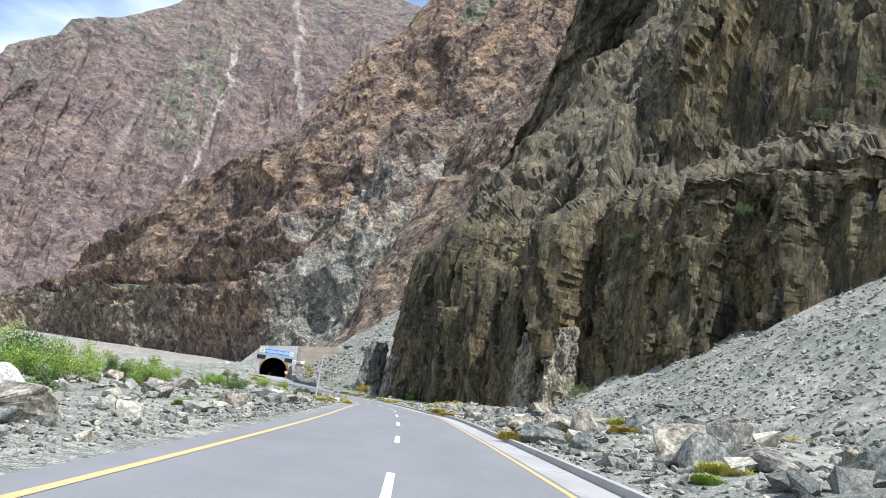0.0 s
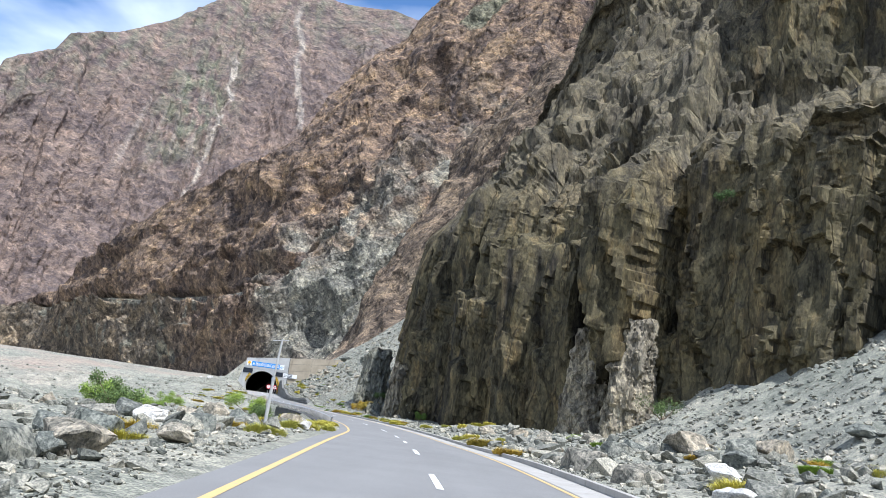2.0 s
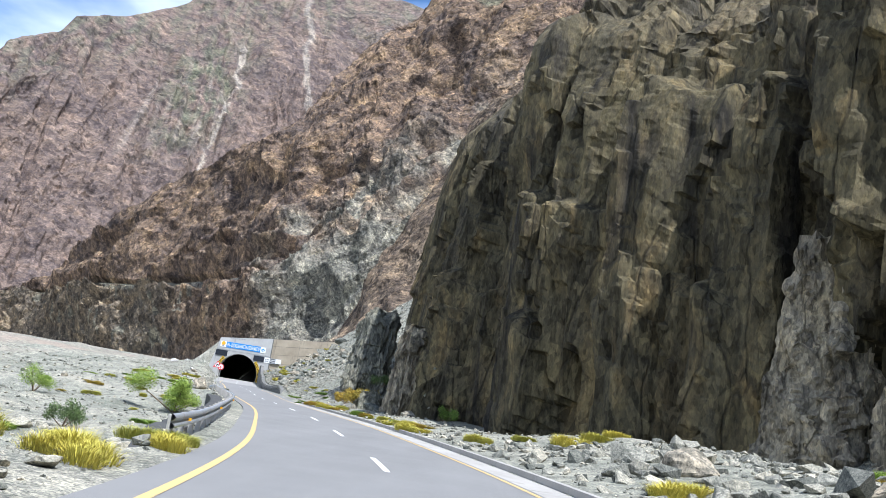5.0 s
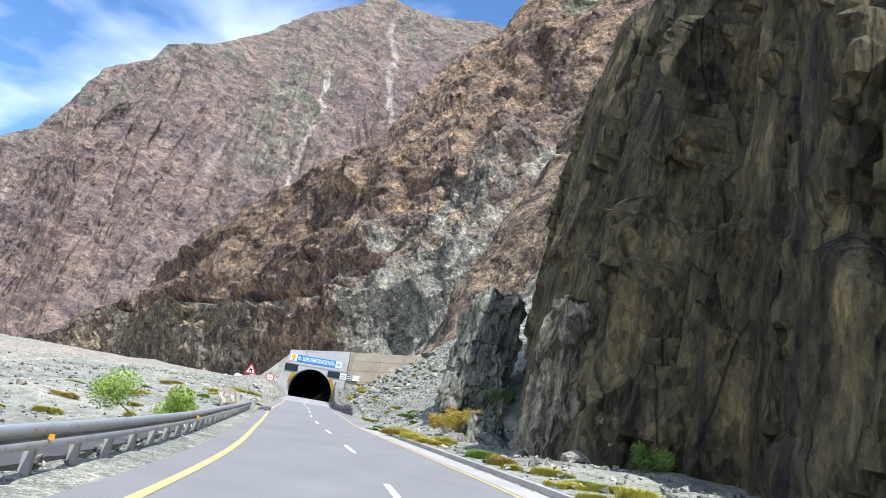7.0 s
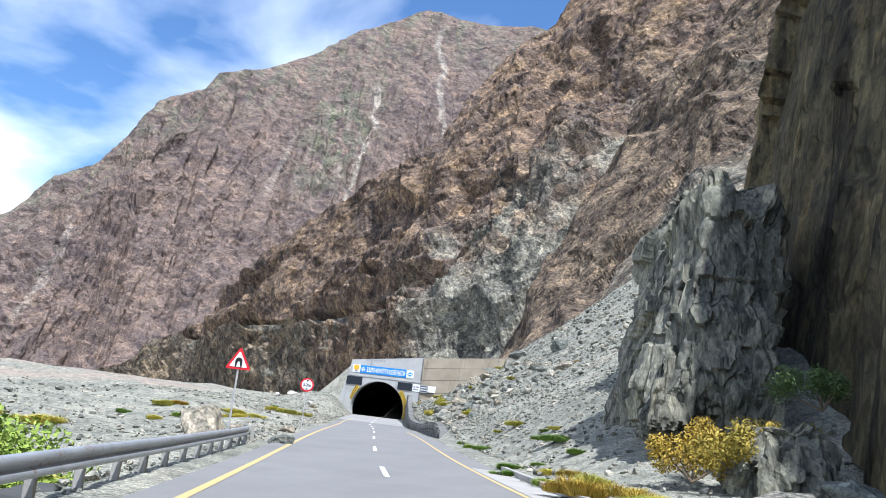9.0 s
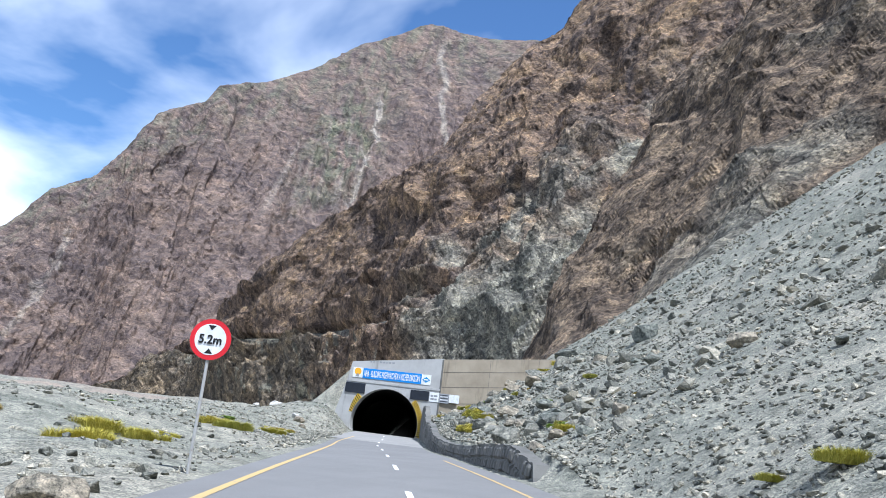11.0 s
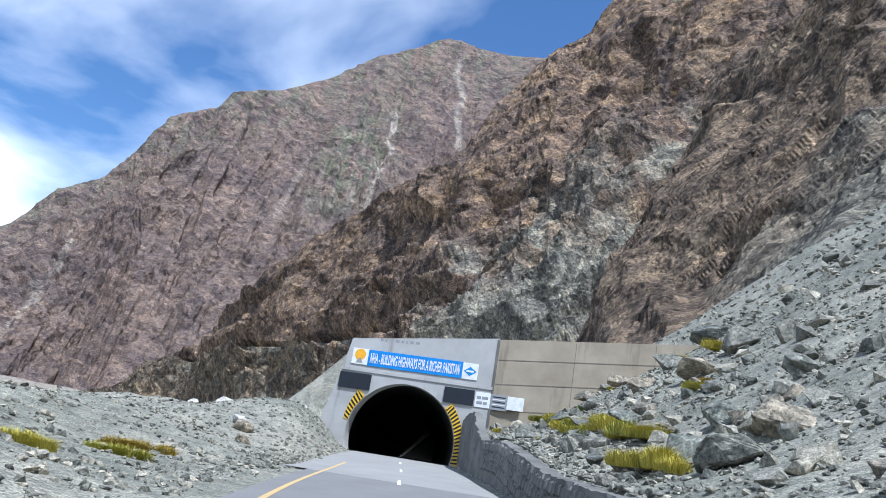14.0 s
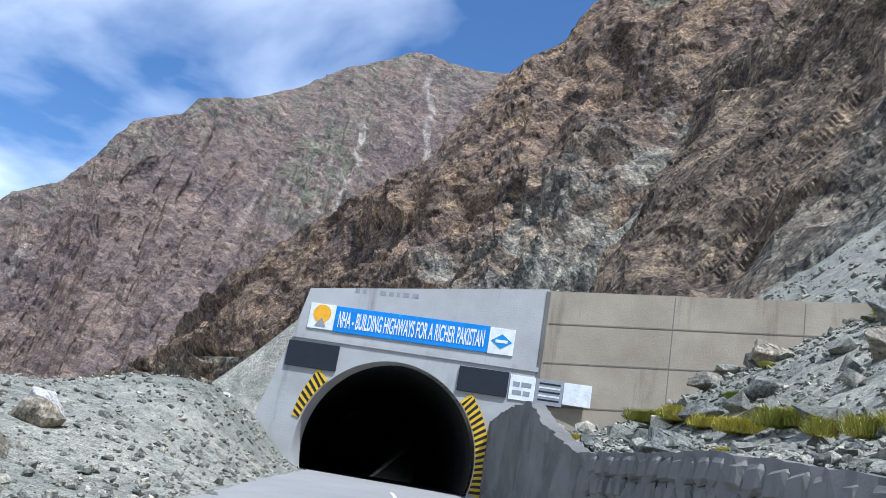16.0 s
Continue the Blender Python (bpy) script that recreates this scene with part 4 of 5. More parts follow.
def flat_board(name, x0, x1, z0, z1, y, thick, mat, parent, label=""):
    return at_portal(part(name, box(bmesh.new(), x0, x1, y - thick, y, z0, z1, 0.01), parent, label, mat))


banner = flat_board("banner", -76.97, -67.15, 11.37, 13.0, PY, 0.08, BLUE_BOARD, portal, "long blue board with white lettering")
flat_board("light_box", -79.6, -76.28, 8.92, 10.5, PY, 0.15, BLACK_BOARD, portal, "black display panel")
flat_board("light_box", -68.62, -65.6, 8.88, 10.37, PY, 0.15, BLACK_BOARD, portal, "black display panel")

# ---- walls beside the road ----
def road_frame(y, d, z=0.0):
    """A place d metres right of the road's middle, z above the road."""
    sl = float((road_x(y + 1) - road_x(y - 1)) / 2)
    s = math.sqrt(1 + sl * sl)
    return Vector((float(road_x(y)) + d / s, y - d * sl / s, float(road_z(y)) + z))


def heading(y):
    """Degrees by which the road's direction turns left of +y."""
    return -math.degrees(math.atan(float((road_x(y + 1) - road_x(y - 1)) / 2)))


def long_wall(name, rows, d0, d1, below, mat, rough=0.12, seed=0):
    """A wall along the road: rows of (y, height of its top above sea), faces at d0 and d1."""
    y = np.arange(rows[0][0], rows[-1][0] + 0.01, 0.4)
    top = np.interp(y, [r[0] for r in rows], [r[1] for r in rows])
    bot = road_z(y) - below
    sl = (road_x(y + 1) - road_x(y - 1)) / 2
    s = np.sqrt(1 + sl**2)
    prof = []
    k = 9
    for j in range(k):
        prof.append((d0, j / (k - 1)))
    prof += [(d0 * 0.5 + d1 * 0.5, 1.0)] + [(d1, 1 - j / 3) for j in range(4)]
    cols = []
    for j, (d, v) in enumerate(prof):
        z = bot + (top - bot) * v
        q = np.stack([y / 0.8, 0 * y + seed + j * 0.02, z / 0.8], -1)
        dd = d + rough * fbm(q, 3) * np.sign(d0 - d1) * (1 if j < k else 0.3)
        cols.append(np.stack([road_x(y) + dd / s, y - dd * sl / s, z + 0.3 * rough * perlin(q * 1.7)], -1))
    return sheet(name, np.stack(cols, 1), mat)


WALL_TOP = [(242, 0.3), (242.6, 1.8), (249, 2.55), (258, 2.5), (266, 2.3), (274, 2.35), (281, 2.5), (295, 3.1), (303, 3.9), (312, 4.7), (324, 5.0), (330, 6.3), (334, 7.6), (340, 7.6), (345.5, 7.4), (346.6, 7.3)]
rwall = tagged(new("retaining_wall", long_wall("retaining_wall", WALL_TOP, 5.45, 6.15, 0.6, DARK_CONCRETE, 0.22)), "dark rough stone retaining wall holding back scree", "retaining wall", kind="structure")
lwall = tagged(new("embankment_wall", long_wall("embankment_wall", [(119, -0.6), (122, 0.12), (150, 0.28), (176, 0.35), (186, 0.2)], -6.3, -5.4, 3.6, MASONRY, seed=9)), "dark masonry wall under the road's edge", "retaining wall", kind="structure")


def stone_mesh(k):
    """One rounded facing stone, 0.8 by 0.6 m, its back in the wall."""
    rng = random.Random(50 + k)
    bm = box(bmesh.new(), -0.36, 0.36, -0.16, 0.16, -0.28, 0.28, 0.1)
    for v in bm.verts:
        v.co += Vector((rng.uniform(-0.05, 0.05), rng.uniform(-0.04, 0.04), rng.uniform(-0.05, 0.05)))
    me = bpy.data.meshes.new("stone")
    bm.to_mesh(me)
    bm.free()
    me.materials.append(DARK_CONCRETE)
    return me


# ---- boulders and rubble ----
def hull_mesh(name, seed, mat, points=16, shape=(1, 1, 0.75), cuts=0, rough=0.0):
    """An angular stone about one metre across."""
    rng = np.random.default_rng(seed)
    p = rng.normal(0, 1, (points, 3))
    p /= np.abs(p ** 4).sum(1, keepdims=True) ** 0.25
    p *= rng.uniform(0.8, 1.0, (points, 1))
    p *= np.array(shape) * 0.5
    bm = bmesh.new()
    for c in p:
        bm.verts.new(c)
    got = bmesh.ops.convex_hull(bm, input=bm.verts[:])
    bmesh.ops.delete(bm, geom=[g for g in got["geom_interior"] if isinstance(g, bmesh.types.BMVert)], context="VERTS")
    if cuts:
        bmesh.ops.bevel(bm, geom=bm.edges[:], offset=0.02, segments=1, affect="EDGES")
        bmesh.ops.triangulate(bm, faces=bm.faces[:])
        bmesh.ops.subdivide_edges(bm, edges=bm.edges[:], cuts=cuts, use_grid_fill=True)
        bmesh.ops.triangulate(bm, faces=bm.faces[:])
        co = np.array([v.co[:] for v in bm.verts])
        off = rough * (fbm(co * 3 + seed, 4) + 0.8 * blocks(co * 4 + seed, 0.7))
        for v, o, c in zip(bm.verts, off, co):
            v.co += Vector(c).normalized() * float(o)
    me = bpy.data.meshes.new(name)
    bmesh.ops.recalc_face_normals(bm, faces=bm.faces[:])
    bm.to_mesh(me)
    bm.free()
    me.materials.append(mat)
    return me


SMALL = [hull_mesh("boulder", 100 + k, BOULDER, 14, (1.0, 0.8, 0.62 + 0.05 * (k % 4)), 1, 0.03) for k in range(9)]
LARGE = [hull_mesh("boulder", 200 + k, BOULDER, 11 + k, (1.05, 0.82, 0.72), 4, 0.035) for k in range(7)]
PALE = [hull_mesh("boulder", 300 + k, PALE_STONE, 14, (1.0, 0.85, 0.7), 3, 0.04) for k in range(2)]
rocks = 0


def boulder(x, y, size, mesh, tall=1.0, turn=None, sink=0.22, label="", group="boulders on the valley floor"):
    global rocks
    rocks += 1
    rng = random.Random(rocks)
    ob = new("boulder", mesh)
    z = float(ground_z(x, y))
    turn = rng.uniform(0, 360) if turn is None else turn
    s = (size * rng.uniform(0.85, 1.15), size * rng.uniform(0.85, 1.15), size * tall)
    ob.matrix_world = pose(x, y, z + s[2] * (0.36 - sink), rng.uniform(-14, 14), rng.uniform(-14, 14), turn) @ Matrix.Diagonal((*s, 1))
    if not label:
        label = ("large angular grey boulder among roadside rubble" if size > 1.9 else
                 "angular grey boulder lying on loose gravel" if size > 0.9 else "small broken grey stone on loose gravel")
    return tagged(ob, label, "boulder", group)


# those that stand out, by place and size
for x, y, s, tall, k in [(5.9, 54, 1.9, 0.9, 0), (6.3, 39.5, 2.6, 0.9, 1), (7.2, 45.2, 3.3, 0.95, 2), (8.4, 42.6, 2.6, 1.25, 3), (9.6, 60.5, 2.2, 0.9, 4), (14.5, 70.6, 2.9, 0.9, 5),
                         (17.5, 76, 3.4, 0.9, 6), (8.7, 55.4, 2.4, 1.0, 5), (4.3, 94.6, 2.0, 0.85, 0), (4.4, 68, 2.1, 0.8, 3), (3.6, 74.6, 2.7, 0.95, 1), (6.5, 84, 2.3, 0.8, 2), (9.6, 83, 3.6, 0.7, 6),
                         (11.9, 81.2, 2.6, 0.85, 4), (14.2, 84, 3.0, 0.95, 5), (8.6, 71.5, 2.3, 0.8, 0), (3.5, 116.5, 2.4, 0.8, 2), (5.4, 113.2, 2.6, 0.8, 3), (19.5, 92, 3.0, 0.8, 1), (24, 97, 2.7, 0.9, 2),
                         (10.2, 31, 3.6, 0.95, 6), (13.6, 36.5, 3.2, 1.0, 0), (17.5, 48.5, 3.6, 0.9, 1), (21, 57, 3.0, 0.8, 4), (12.8, 52.4, 2.5, 0.9, 2), (9.2, 24.5, 2.6, 0.9, 3),
                         (-10.9, 89.3, 2.0, 1.05, 2), (-12.4, 85.6, 2.9, 0.6, 4), (-8.1, 54.5, 2.1, 0.85, 0), (-10.6, 61.5, 2.2, 0.9, 1), (-8.3, 61.0, 1.5, 0.9, 2), (-9.6, 67.2, 1.7, 0.9, 3), (-14, 72.5, 1.7, 0.9, 4), (-5.6, 13.5, 1.9, 0.8, 5),
                         (-6.4, 17.6, 2.0, 0.95, 6), (-9.4, 21.4, 2.3, 0.85, 1), (-8.2, 54.1, 1.3, 0.9, 5), (-12.8, 44.5, 2.4, 0.85, 0), (-15.5, 52, 2.8, 0.8, 2), (-18, 66, 2.4, 0.9, 6),
                         (-14.8, 92.5, 2.4, 0.95, 2), (-17.3, 96.5, 2.6, 1.0, 3), (-20.4, 101, 2.2, 0.9, 1), (-20.5, 117.7, 2.2, 0.9, 0), (-38.5, 203, 2.7, 0.95, 6), (-36.2, 205.6, 1.8, 0.5, 0),
                         (-37.5, 304.9, 2.4, 0.8, 0), (-33, 303.5, 3.6, 0.9, 1), (-40.6, 281.6, 2.6, 0.7, 2), (-43.1, 279.2, 1.7, 0.7, 3), (-41.9, 276.4, 1.9, 0.6, 4), (-38.4, 264.2, 2.4, 0.75, 5),
                         (-48.0, 295.5, 2.6, 0.75, 4), (-46.2, 300.2, 2.4, 0.8, 6), (-50.2, 311, 2.2, 0.7, 5), (-47.5, 334.5, 3.6, 0.75, 0), (-51.6, 341.5, 3.0, 0.7, 1), (-54.6, 343.2, 2.6, 0.8, 2),
                         (-46.9, 289.4, 2.7, 0.6, 1), (-49.4, 311.8, 1.9, 0.8, 3), (-48.6, 304.4, 2.4, 0.55, 5), (-50.9, 316.5, 1.6, 0.8, 4), (-45.1, 292, 2.6, 0.8, 3), (-44.0, 343, 3.8, 0.85, 6), (-53.3, 333, 2.2, 0.8, 4), (-49.8, 328.5, 2.6, 0.9, 0), (-46.2, 322, 3.2, 0.85, 2), (-43.2, 327.5, 3.4, 0.9, 3),
                         (-41.5, 315, 3.0, 0.8, 1), (-16.5, 193.5, 2.6, 0.9, 2), (-14.2, 190.2, 2.2, 0.9, 3), (-18.6, 190.8, 1.6, 0.8, 5), (-11.5, 176.5, 1.8, 0.7, 4), (-14.2, 182, 1.5, 0.8, 0),
                         (-75.5, 317.5, 1.9, 0.8, 4), (-73.2, 312.5, 1.5, 0.8, 1), (-44.6, 217.5, 1.9, 0.5, 6), (-42.8, 215.8, 1.2, 0.7, 2), (-41.0, 218.5, 1.1, 0.7, 3)]:
    boulder(x, y, s * (0.8 if y < 125 else 1.0), LARGE[k], tall)
for x, y, s, k, name in [(-8.0, 19.4, 2.9, 0, "large white-washed boulder beside the road"), (5.4, 60.5, 1.3, 1, "pale white boulder beside the kerb"), (7.2, 68.0, 1.9, 0, "pale white boulder beside the kerb"),
                   (-76.5, 319, 1.9, 1, "pale boulder on top of a gravel bank"), (-81.5, 343.5, 1.5, 0, "pale boulder on top of a gravel bank"), (-89.6, 343.5, 2.4, 1, "pale boulder on top of a gravel bank"), (-86.4, 344.5, 1.8, 0, "pale boulder on top of a gravel bank"), (-92.2, 341.5, 1.5, 0, "pale boulder on top of a gravel bank"), (-45.5, 296, 1.0, 1, "pale pinkish boulder on the scree"),
                   (-69.9, 350.6, 3.2, 1, "pale slab lying on top of the portal"), (-12.3, 70.5, 1.5, 1, "pale boulder in the rubble field"), (-12.0, 96.3, 1.7, 1, "pale boulder in the rubble field"), (-12.6, 93.4, 1.3, 0, "pale boulder in the rubble field"), (-9.9, 86.6, 1.3, 0, "pale boulder in the rubble field"), (-16.2, 99.5, 1.8, 0, "pale boulder in the rubble field")]:
    boulder(x, y, s, PALE[k], 0.8, label=name)

rng = np.random.default_rng(21)


def sow(n, y0, y1, d0, d1, lo, hi, power=2.2):
    """Random places beside the road, with sizes that are mostly small."""
    y = rng.uniform(y0, y1, n)
    d = d0 + (d1 - d0) * rng.random(n) ** 1.3
    sl = (road_x(y + 1) - road_x(y - 1)) / 2
    s = np.sqrt(1 + sl**2)
    size = lo + (hi - lo) * rng.random(n) ** power
    return road_x(y) + d / s, y - d * sl / s, size


for n, y0, y1, d0, d1, lo, hi in [(70, 12, 125, 6.8, 22, 0.7, 2.3), (36, 10, 118, -7.0, -26, 0.6, 1.9), (44, 235, 344, 7.6, 26, 0.8, 2.4), (22, 245, 330, 6.5, 9.5, 0.5, 1.5), (8, 125, 205, -8, -26, 0.5, 1.6), (8, 140, 195, 6.6, 11, 0.4, 1.0)]:
    for x, y, s in zip(*sow(n, y0, y1, d0, d1, lo, hi)):
        boulder(float(x), float(y), float(s), LARGE[rng.integers(7)] if s > 1.5 else SMALL[rng.integers(9)], 0.85)


def rubble(name, sets, label):
    """Countless loose stones joined into one mesh."""
    base = []
    for k in range(6):
        me = hull_mesh("chip", 400 + k, None, 11, (1.0, 0.78, 0.56))
        v = np.array([w.co[:] for w in me.vertices])
        me.calc_loop_triangles()
        base.append((v, np.array([t.vertices[:] for t in me.loop_triangles])))
        bpy.data.meshes.remove(me)
    vs, fs, at = [], [], 0
    for args in sets:
        x, y, s = sow(*args)
        z = ground_z(x, y)
        for k in range(6):
            v, f = base[k]
            sel = np.arange(k, len(x), 6)
            m = len(sel)
            a, b = rng.uniform(0, 6.283, m), rng.uniform(-0.5, 0.5, m)
            ca, sa, cb, sb = np.cos(a), np.sin(a), np.cos(b), np.sin(b)
            p = v[None] * (s[sel, None, None] * rng.uniform(0.75, 1.25, (m, 1, 3)))
            px, pz = p[..., 0] * cb[:, None] - p[..., 2] * sb[:, None], p[..., 0] * sb[:, None] + p[..., 2] * cb[:, None]
            w = np.stack([px * ca[:, None] - p[..., 1] * sa[:, None] + x[sel, None], px * sa[:, None] + p[..., 1] * ca[:, None] + y[sel, None], pz + (z[sel] + 0.1 * s[sel])[:, None]], -1)
            vs.append(w.reshape(-1, 3))
            fs.append((f[None] + (at + np.arange(m) * len(v))[:, None, None]).reshape(-1, 3))
            at += m * len(v)
    ob = new(name, mesh_of(name, np.concatenate(vs), np.concatenate(fs), RUBBLE))
    return tagged(ob, label, "stones", kind="stuff")


rubble("rubble", [(5600, 8, 140, 5.9, 28, 0.12, 0.7), (520, 8, 140, 6.4, 28, 0.5, 1.5), (240, 14, 135, 8, 26, 0.9, 1.9), (8000, 40, 150, 20, 62, 0.2, 0.9), (6000, 20, 145, 18, 50, 0.12, 0.5), (3500, 4, 90, 5.4, 12, 0.05, 0.25), (1400, 135, 206, 5.8, 16, 0.1, 0.5)], "loose grey stones below the cliff")
rubble("scree", [(8500, 240, 348, 6.3, 45, 0.1, 0.55), (5500, 206, 246, 6.3, 45, 0.08, 0.4), (420, 244, 348, 8, 45, 0.5, 1.5), (150, 250, 348, 8, 42, 0.9, 2.3), (13000, 225, 348, 6.3, 30, 0.08, 0.4), (6500, 206, 400, 30, 95, 0.25, 1.1)], "loose grey scree stones on a steep slope")
rubble("gravel_stones", [(5200, 5, 125, -5.2, -34, 0.08, 0.55), (1100, 5, 150, -6.6, -45, 0.35, 1.5), (6000, 4, 70, -4.9, -13, 0.04, 0.2), (2500, 70, 347, -4.9, -9, 0.04, 0.2), (2400, 118, 220, -5.3, -26, 0.08, 0.5), (3800, 205, 347, -5.0, -30, 0.07, 0.5), (5200, 255, 347, -5.6, -26, 0.07, 0.42), (3500, 60, 330, -25, -110, 0.2, 0.9)], "loose grey stones on the valley floor")

# ---- rock outcrops at the cliff's foot ----


def outcrop(name, at, size, turn, seed, mat, label, lean=(0, 0), taper=0.75, n=40):
    """A blocky rock tower standing on the ground."""
    bm = bmesh.new()
    bmesh.ops.create_cube(bm, size=1.0)
    bmesh.ops.subdivide_edges(bm, edges=bm.edges[:], cuts=n, use_grid_fill=True)
    co = np.array([v.co[:] for v in bm.verts])
    bm.verts.index_update()
    faces = np.array([[v.index for v in f.verts] for f in bm.faces])
    bm.free()
    up = co[:, 2] + 0.5
    r = co.copy()
    k = 1 - (1 - taper) * up
    r[:, 0] *= k
    r[:, 1] *= k
    flat = r * np.array(size)
    out = co / np.maximum(np.abs(co).max(1, keepdims=True), 1e-6)
    out[:, 2] *= 0.35
    out /= np.linalg.norm(out, axis=1, keepdims=True)
    amp = min(size[0], size[1])
    h = amp * (0.17 * blocks(flat / (amp * np.array([0.55, 0.55, 1.1])) + seed, 0.6) + 0.07 * blocks(flat / (amp * np.array([0.16, 0.16, 0.3])) + seed, 0.7) + 0.08 * fbm(flat / (amp * 0.5) + seed, 4)
               - 0.16 * ramp(np.sort(np.abs(co), 1)[:, 1], 0.3, 0.5))
    p = flat + out * h[:, None]
    p[:, 0] += lean[0] * up
    p[:, 1] += lean[1] * up
    p[:, 2] += size[2] / 2 - 0.8
    ob = new(name, mesh_of(name, p, faces, mat))
    ob.matrix_world = pose(at[0], at[1], float(ground_z(at[0], at[1])), 0, 0, turn)
    return tagged(ob, label, "rock")


outcrop("rock_outcrop", (-19.9, 208.6), (5.6, 11.5, 11.0), 10, 1, GREY_ROCK, "tall grey streaked rock fin beside the road", (1.2, 1.6), 0.74, 84)
# the pillar's paler slab rock stands in for sunlight on it
outcrop("rock_outcrop", (-12.6, 184.8), (4.0, 3.8, 9.8), 28, 2, SLAB_ROCK, "knobbly ochre rock pillar at the cliff's foot", taper=0.6)
outcrop("rock_outcrop", (-9.6, 180.2), (2.7, 2.6, 5.6), 28, 3, GREY_ROCK, "square grey rock block at the cliff's foot", taper=0.85)


def slab(at, turn, levels, seed, label):
    """A tall wedge of rock: levels of (height, outline as (across, towards the road) pairs)."""
    bm = bmesh.new()
    for z, ring in levels:
        for u, v in ring:
            bm.verts.new((u, -v, z))
    got = bmesh.ops.convex_hull(bm, input=bm.verts[:])
    bmesh.ops.delete(bm, geom=[g for g in got["geom_interior"] if isinstance(g, bmesh.types.BMVert)], context="VERTS")
    for k in range(6):
        bmesh.ops.subdivide_edges(bm, edges=[e for e in bm.edges if e.calc_length() > 0.34], cuts=1)
        bmesh.ops.triangulate(bm, faces=bm.faces[:])
    bm.normal_update()
    co = np.array([v.co[:] for v in bm.verts])
    no = np.array([v.normal[:] for v in bm.verts])
    off = 0.35 * fbm(co / 2.2 + seed, 4) + 0.75 * blocks(co / np.array([1.6, 1.6, 3.6]) + seed, 0.7) + 0.3 * blocks(co / np.array([0.6, 0.6, 1.1]) + seed, 0.7)
    for v, o, m in zip(bm.verts, off, no):
        v.co += Vector(m) * float(o)
    me = bpy.data.meshes.new("rock_slab")
    bmesh.ops.recalc_face_normals(bm, faces=bm.faces[:])
    bm.to_mesh(me)
    bm.free()
    me.materials.append(SLAB_ROCK)
    ob = new("rock_slab", me)
    ob.matrix_world = pose(at[0], at[1], float(ground_z(*at)) - 2.2, 0, 0, turn)
    return tagged(ob, label, "rock")


slab((16.9, 141.3), -16, [(0, [(-3.2, -1), (-2.6, 1.8), (1.2, 2.2), (3.2, 0.6), (3.4, -2.5), (-3, -2.5)]), (5, [(-3, 0), (-1.2, 1.8), (0.3, 1.9), (3.2, 0.2), (3, -2.5)]), (14.5, [(-0.9, 0.3), (0.2, 0.6), (2.2, -0.2), (2, -2), (-0.5, -2)])], 3,
     "tall pale rock slab leaning on the cliff")
slab((12.9, 146.3), -16, [(0, [(-3.4, -1), (-2.4, 1.2), (1.0, 2.0), (2.6, 0.6), (2.6, -2.5), (-3, -2.5)]), (6, [(-3.4, 0), (-0.6, 1.2), (0.6, 1.7), (2.4, 0.2), (2.4, -2.5)]), (15.2, [(-1.8, -0.3), (0.2, 0.4), (1.9, -0.2), (1.4, -2), (-1, -2)])], 8,
     "tall pale cracked rock slab leaning on the cliff")
outcrop("rock_outcrop", (-17.6, 198.0), (3.8, 3.2, 2.8), 10, 6, GREY_ROCK, "low grey rock ledge under a golden bush", taper=0.7, n=28)

# ---- plants ----


def blades(seed, n, radius, height, width, droop=0.5, lumps=5):
    """A cushion of grass: fine bent blades close together over several rounded crowns."""
    r = np.random.default_rng(seed)
    c = r.normal(0, 0.45, (lumps, 2)) * radius
    big = r.uniform(0.5, 1.0, lumps)
    k = r.integers(0, lumps, n)
    off = r.normal(0, 1, (n, 2))
    off *= (np.sqrt(r.random(n)) / np.maximum(np.linalg.norm(off, axis=1), 1e-6))[:, None]
    root = c[k] + off * (0.5 * radius * big[k])[:, None]
    dome = np.sqrt(np.maximum(0.08, 1 - (off ** 2).sum(1)))
    h = height * big[k] * dome * r.uniform(0.75, 1.1, n)
    a = np.arctan2(off[:, 1], off[:, 0]) + r.normal(0, 0.9, n)
    out = np.stack([np.cos(a), np.sin(a)], -1) * (r.uniform(0.15, 0.8, n) * height * droop)[:, None]
    side = np.stack([-np.sin(a), np.cos(a)], -1) * width * 0.5
    z0 = -0.05 * np.ones(n)
    mid = root + out * 0.4
    tip = root + out
    v = np.stack([np.c_[root - side, z0], np.c_[root + side, z0], np.c_[mid + side * 0.9, h * 0.7], np.c_[mid - side * 0.9, h * 0.7], np.c_[tip, h]], 1)
    i = np.arange(n)[:, None] * 5
    f = np.concatenate([i + np.array([[0, 1, 2]]), i + np.array([[0, 2, 3]]), i + np.array([[3, 2, 4]])])
    return v.reshape(-1, 3), f


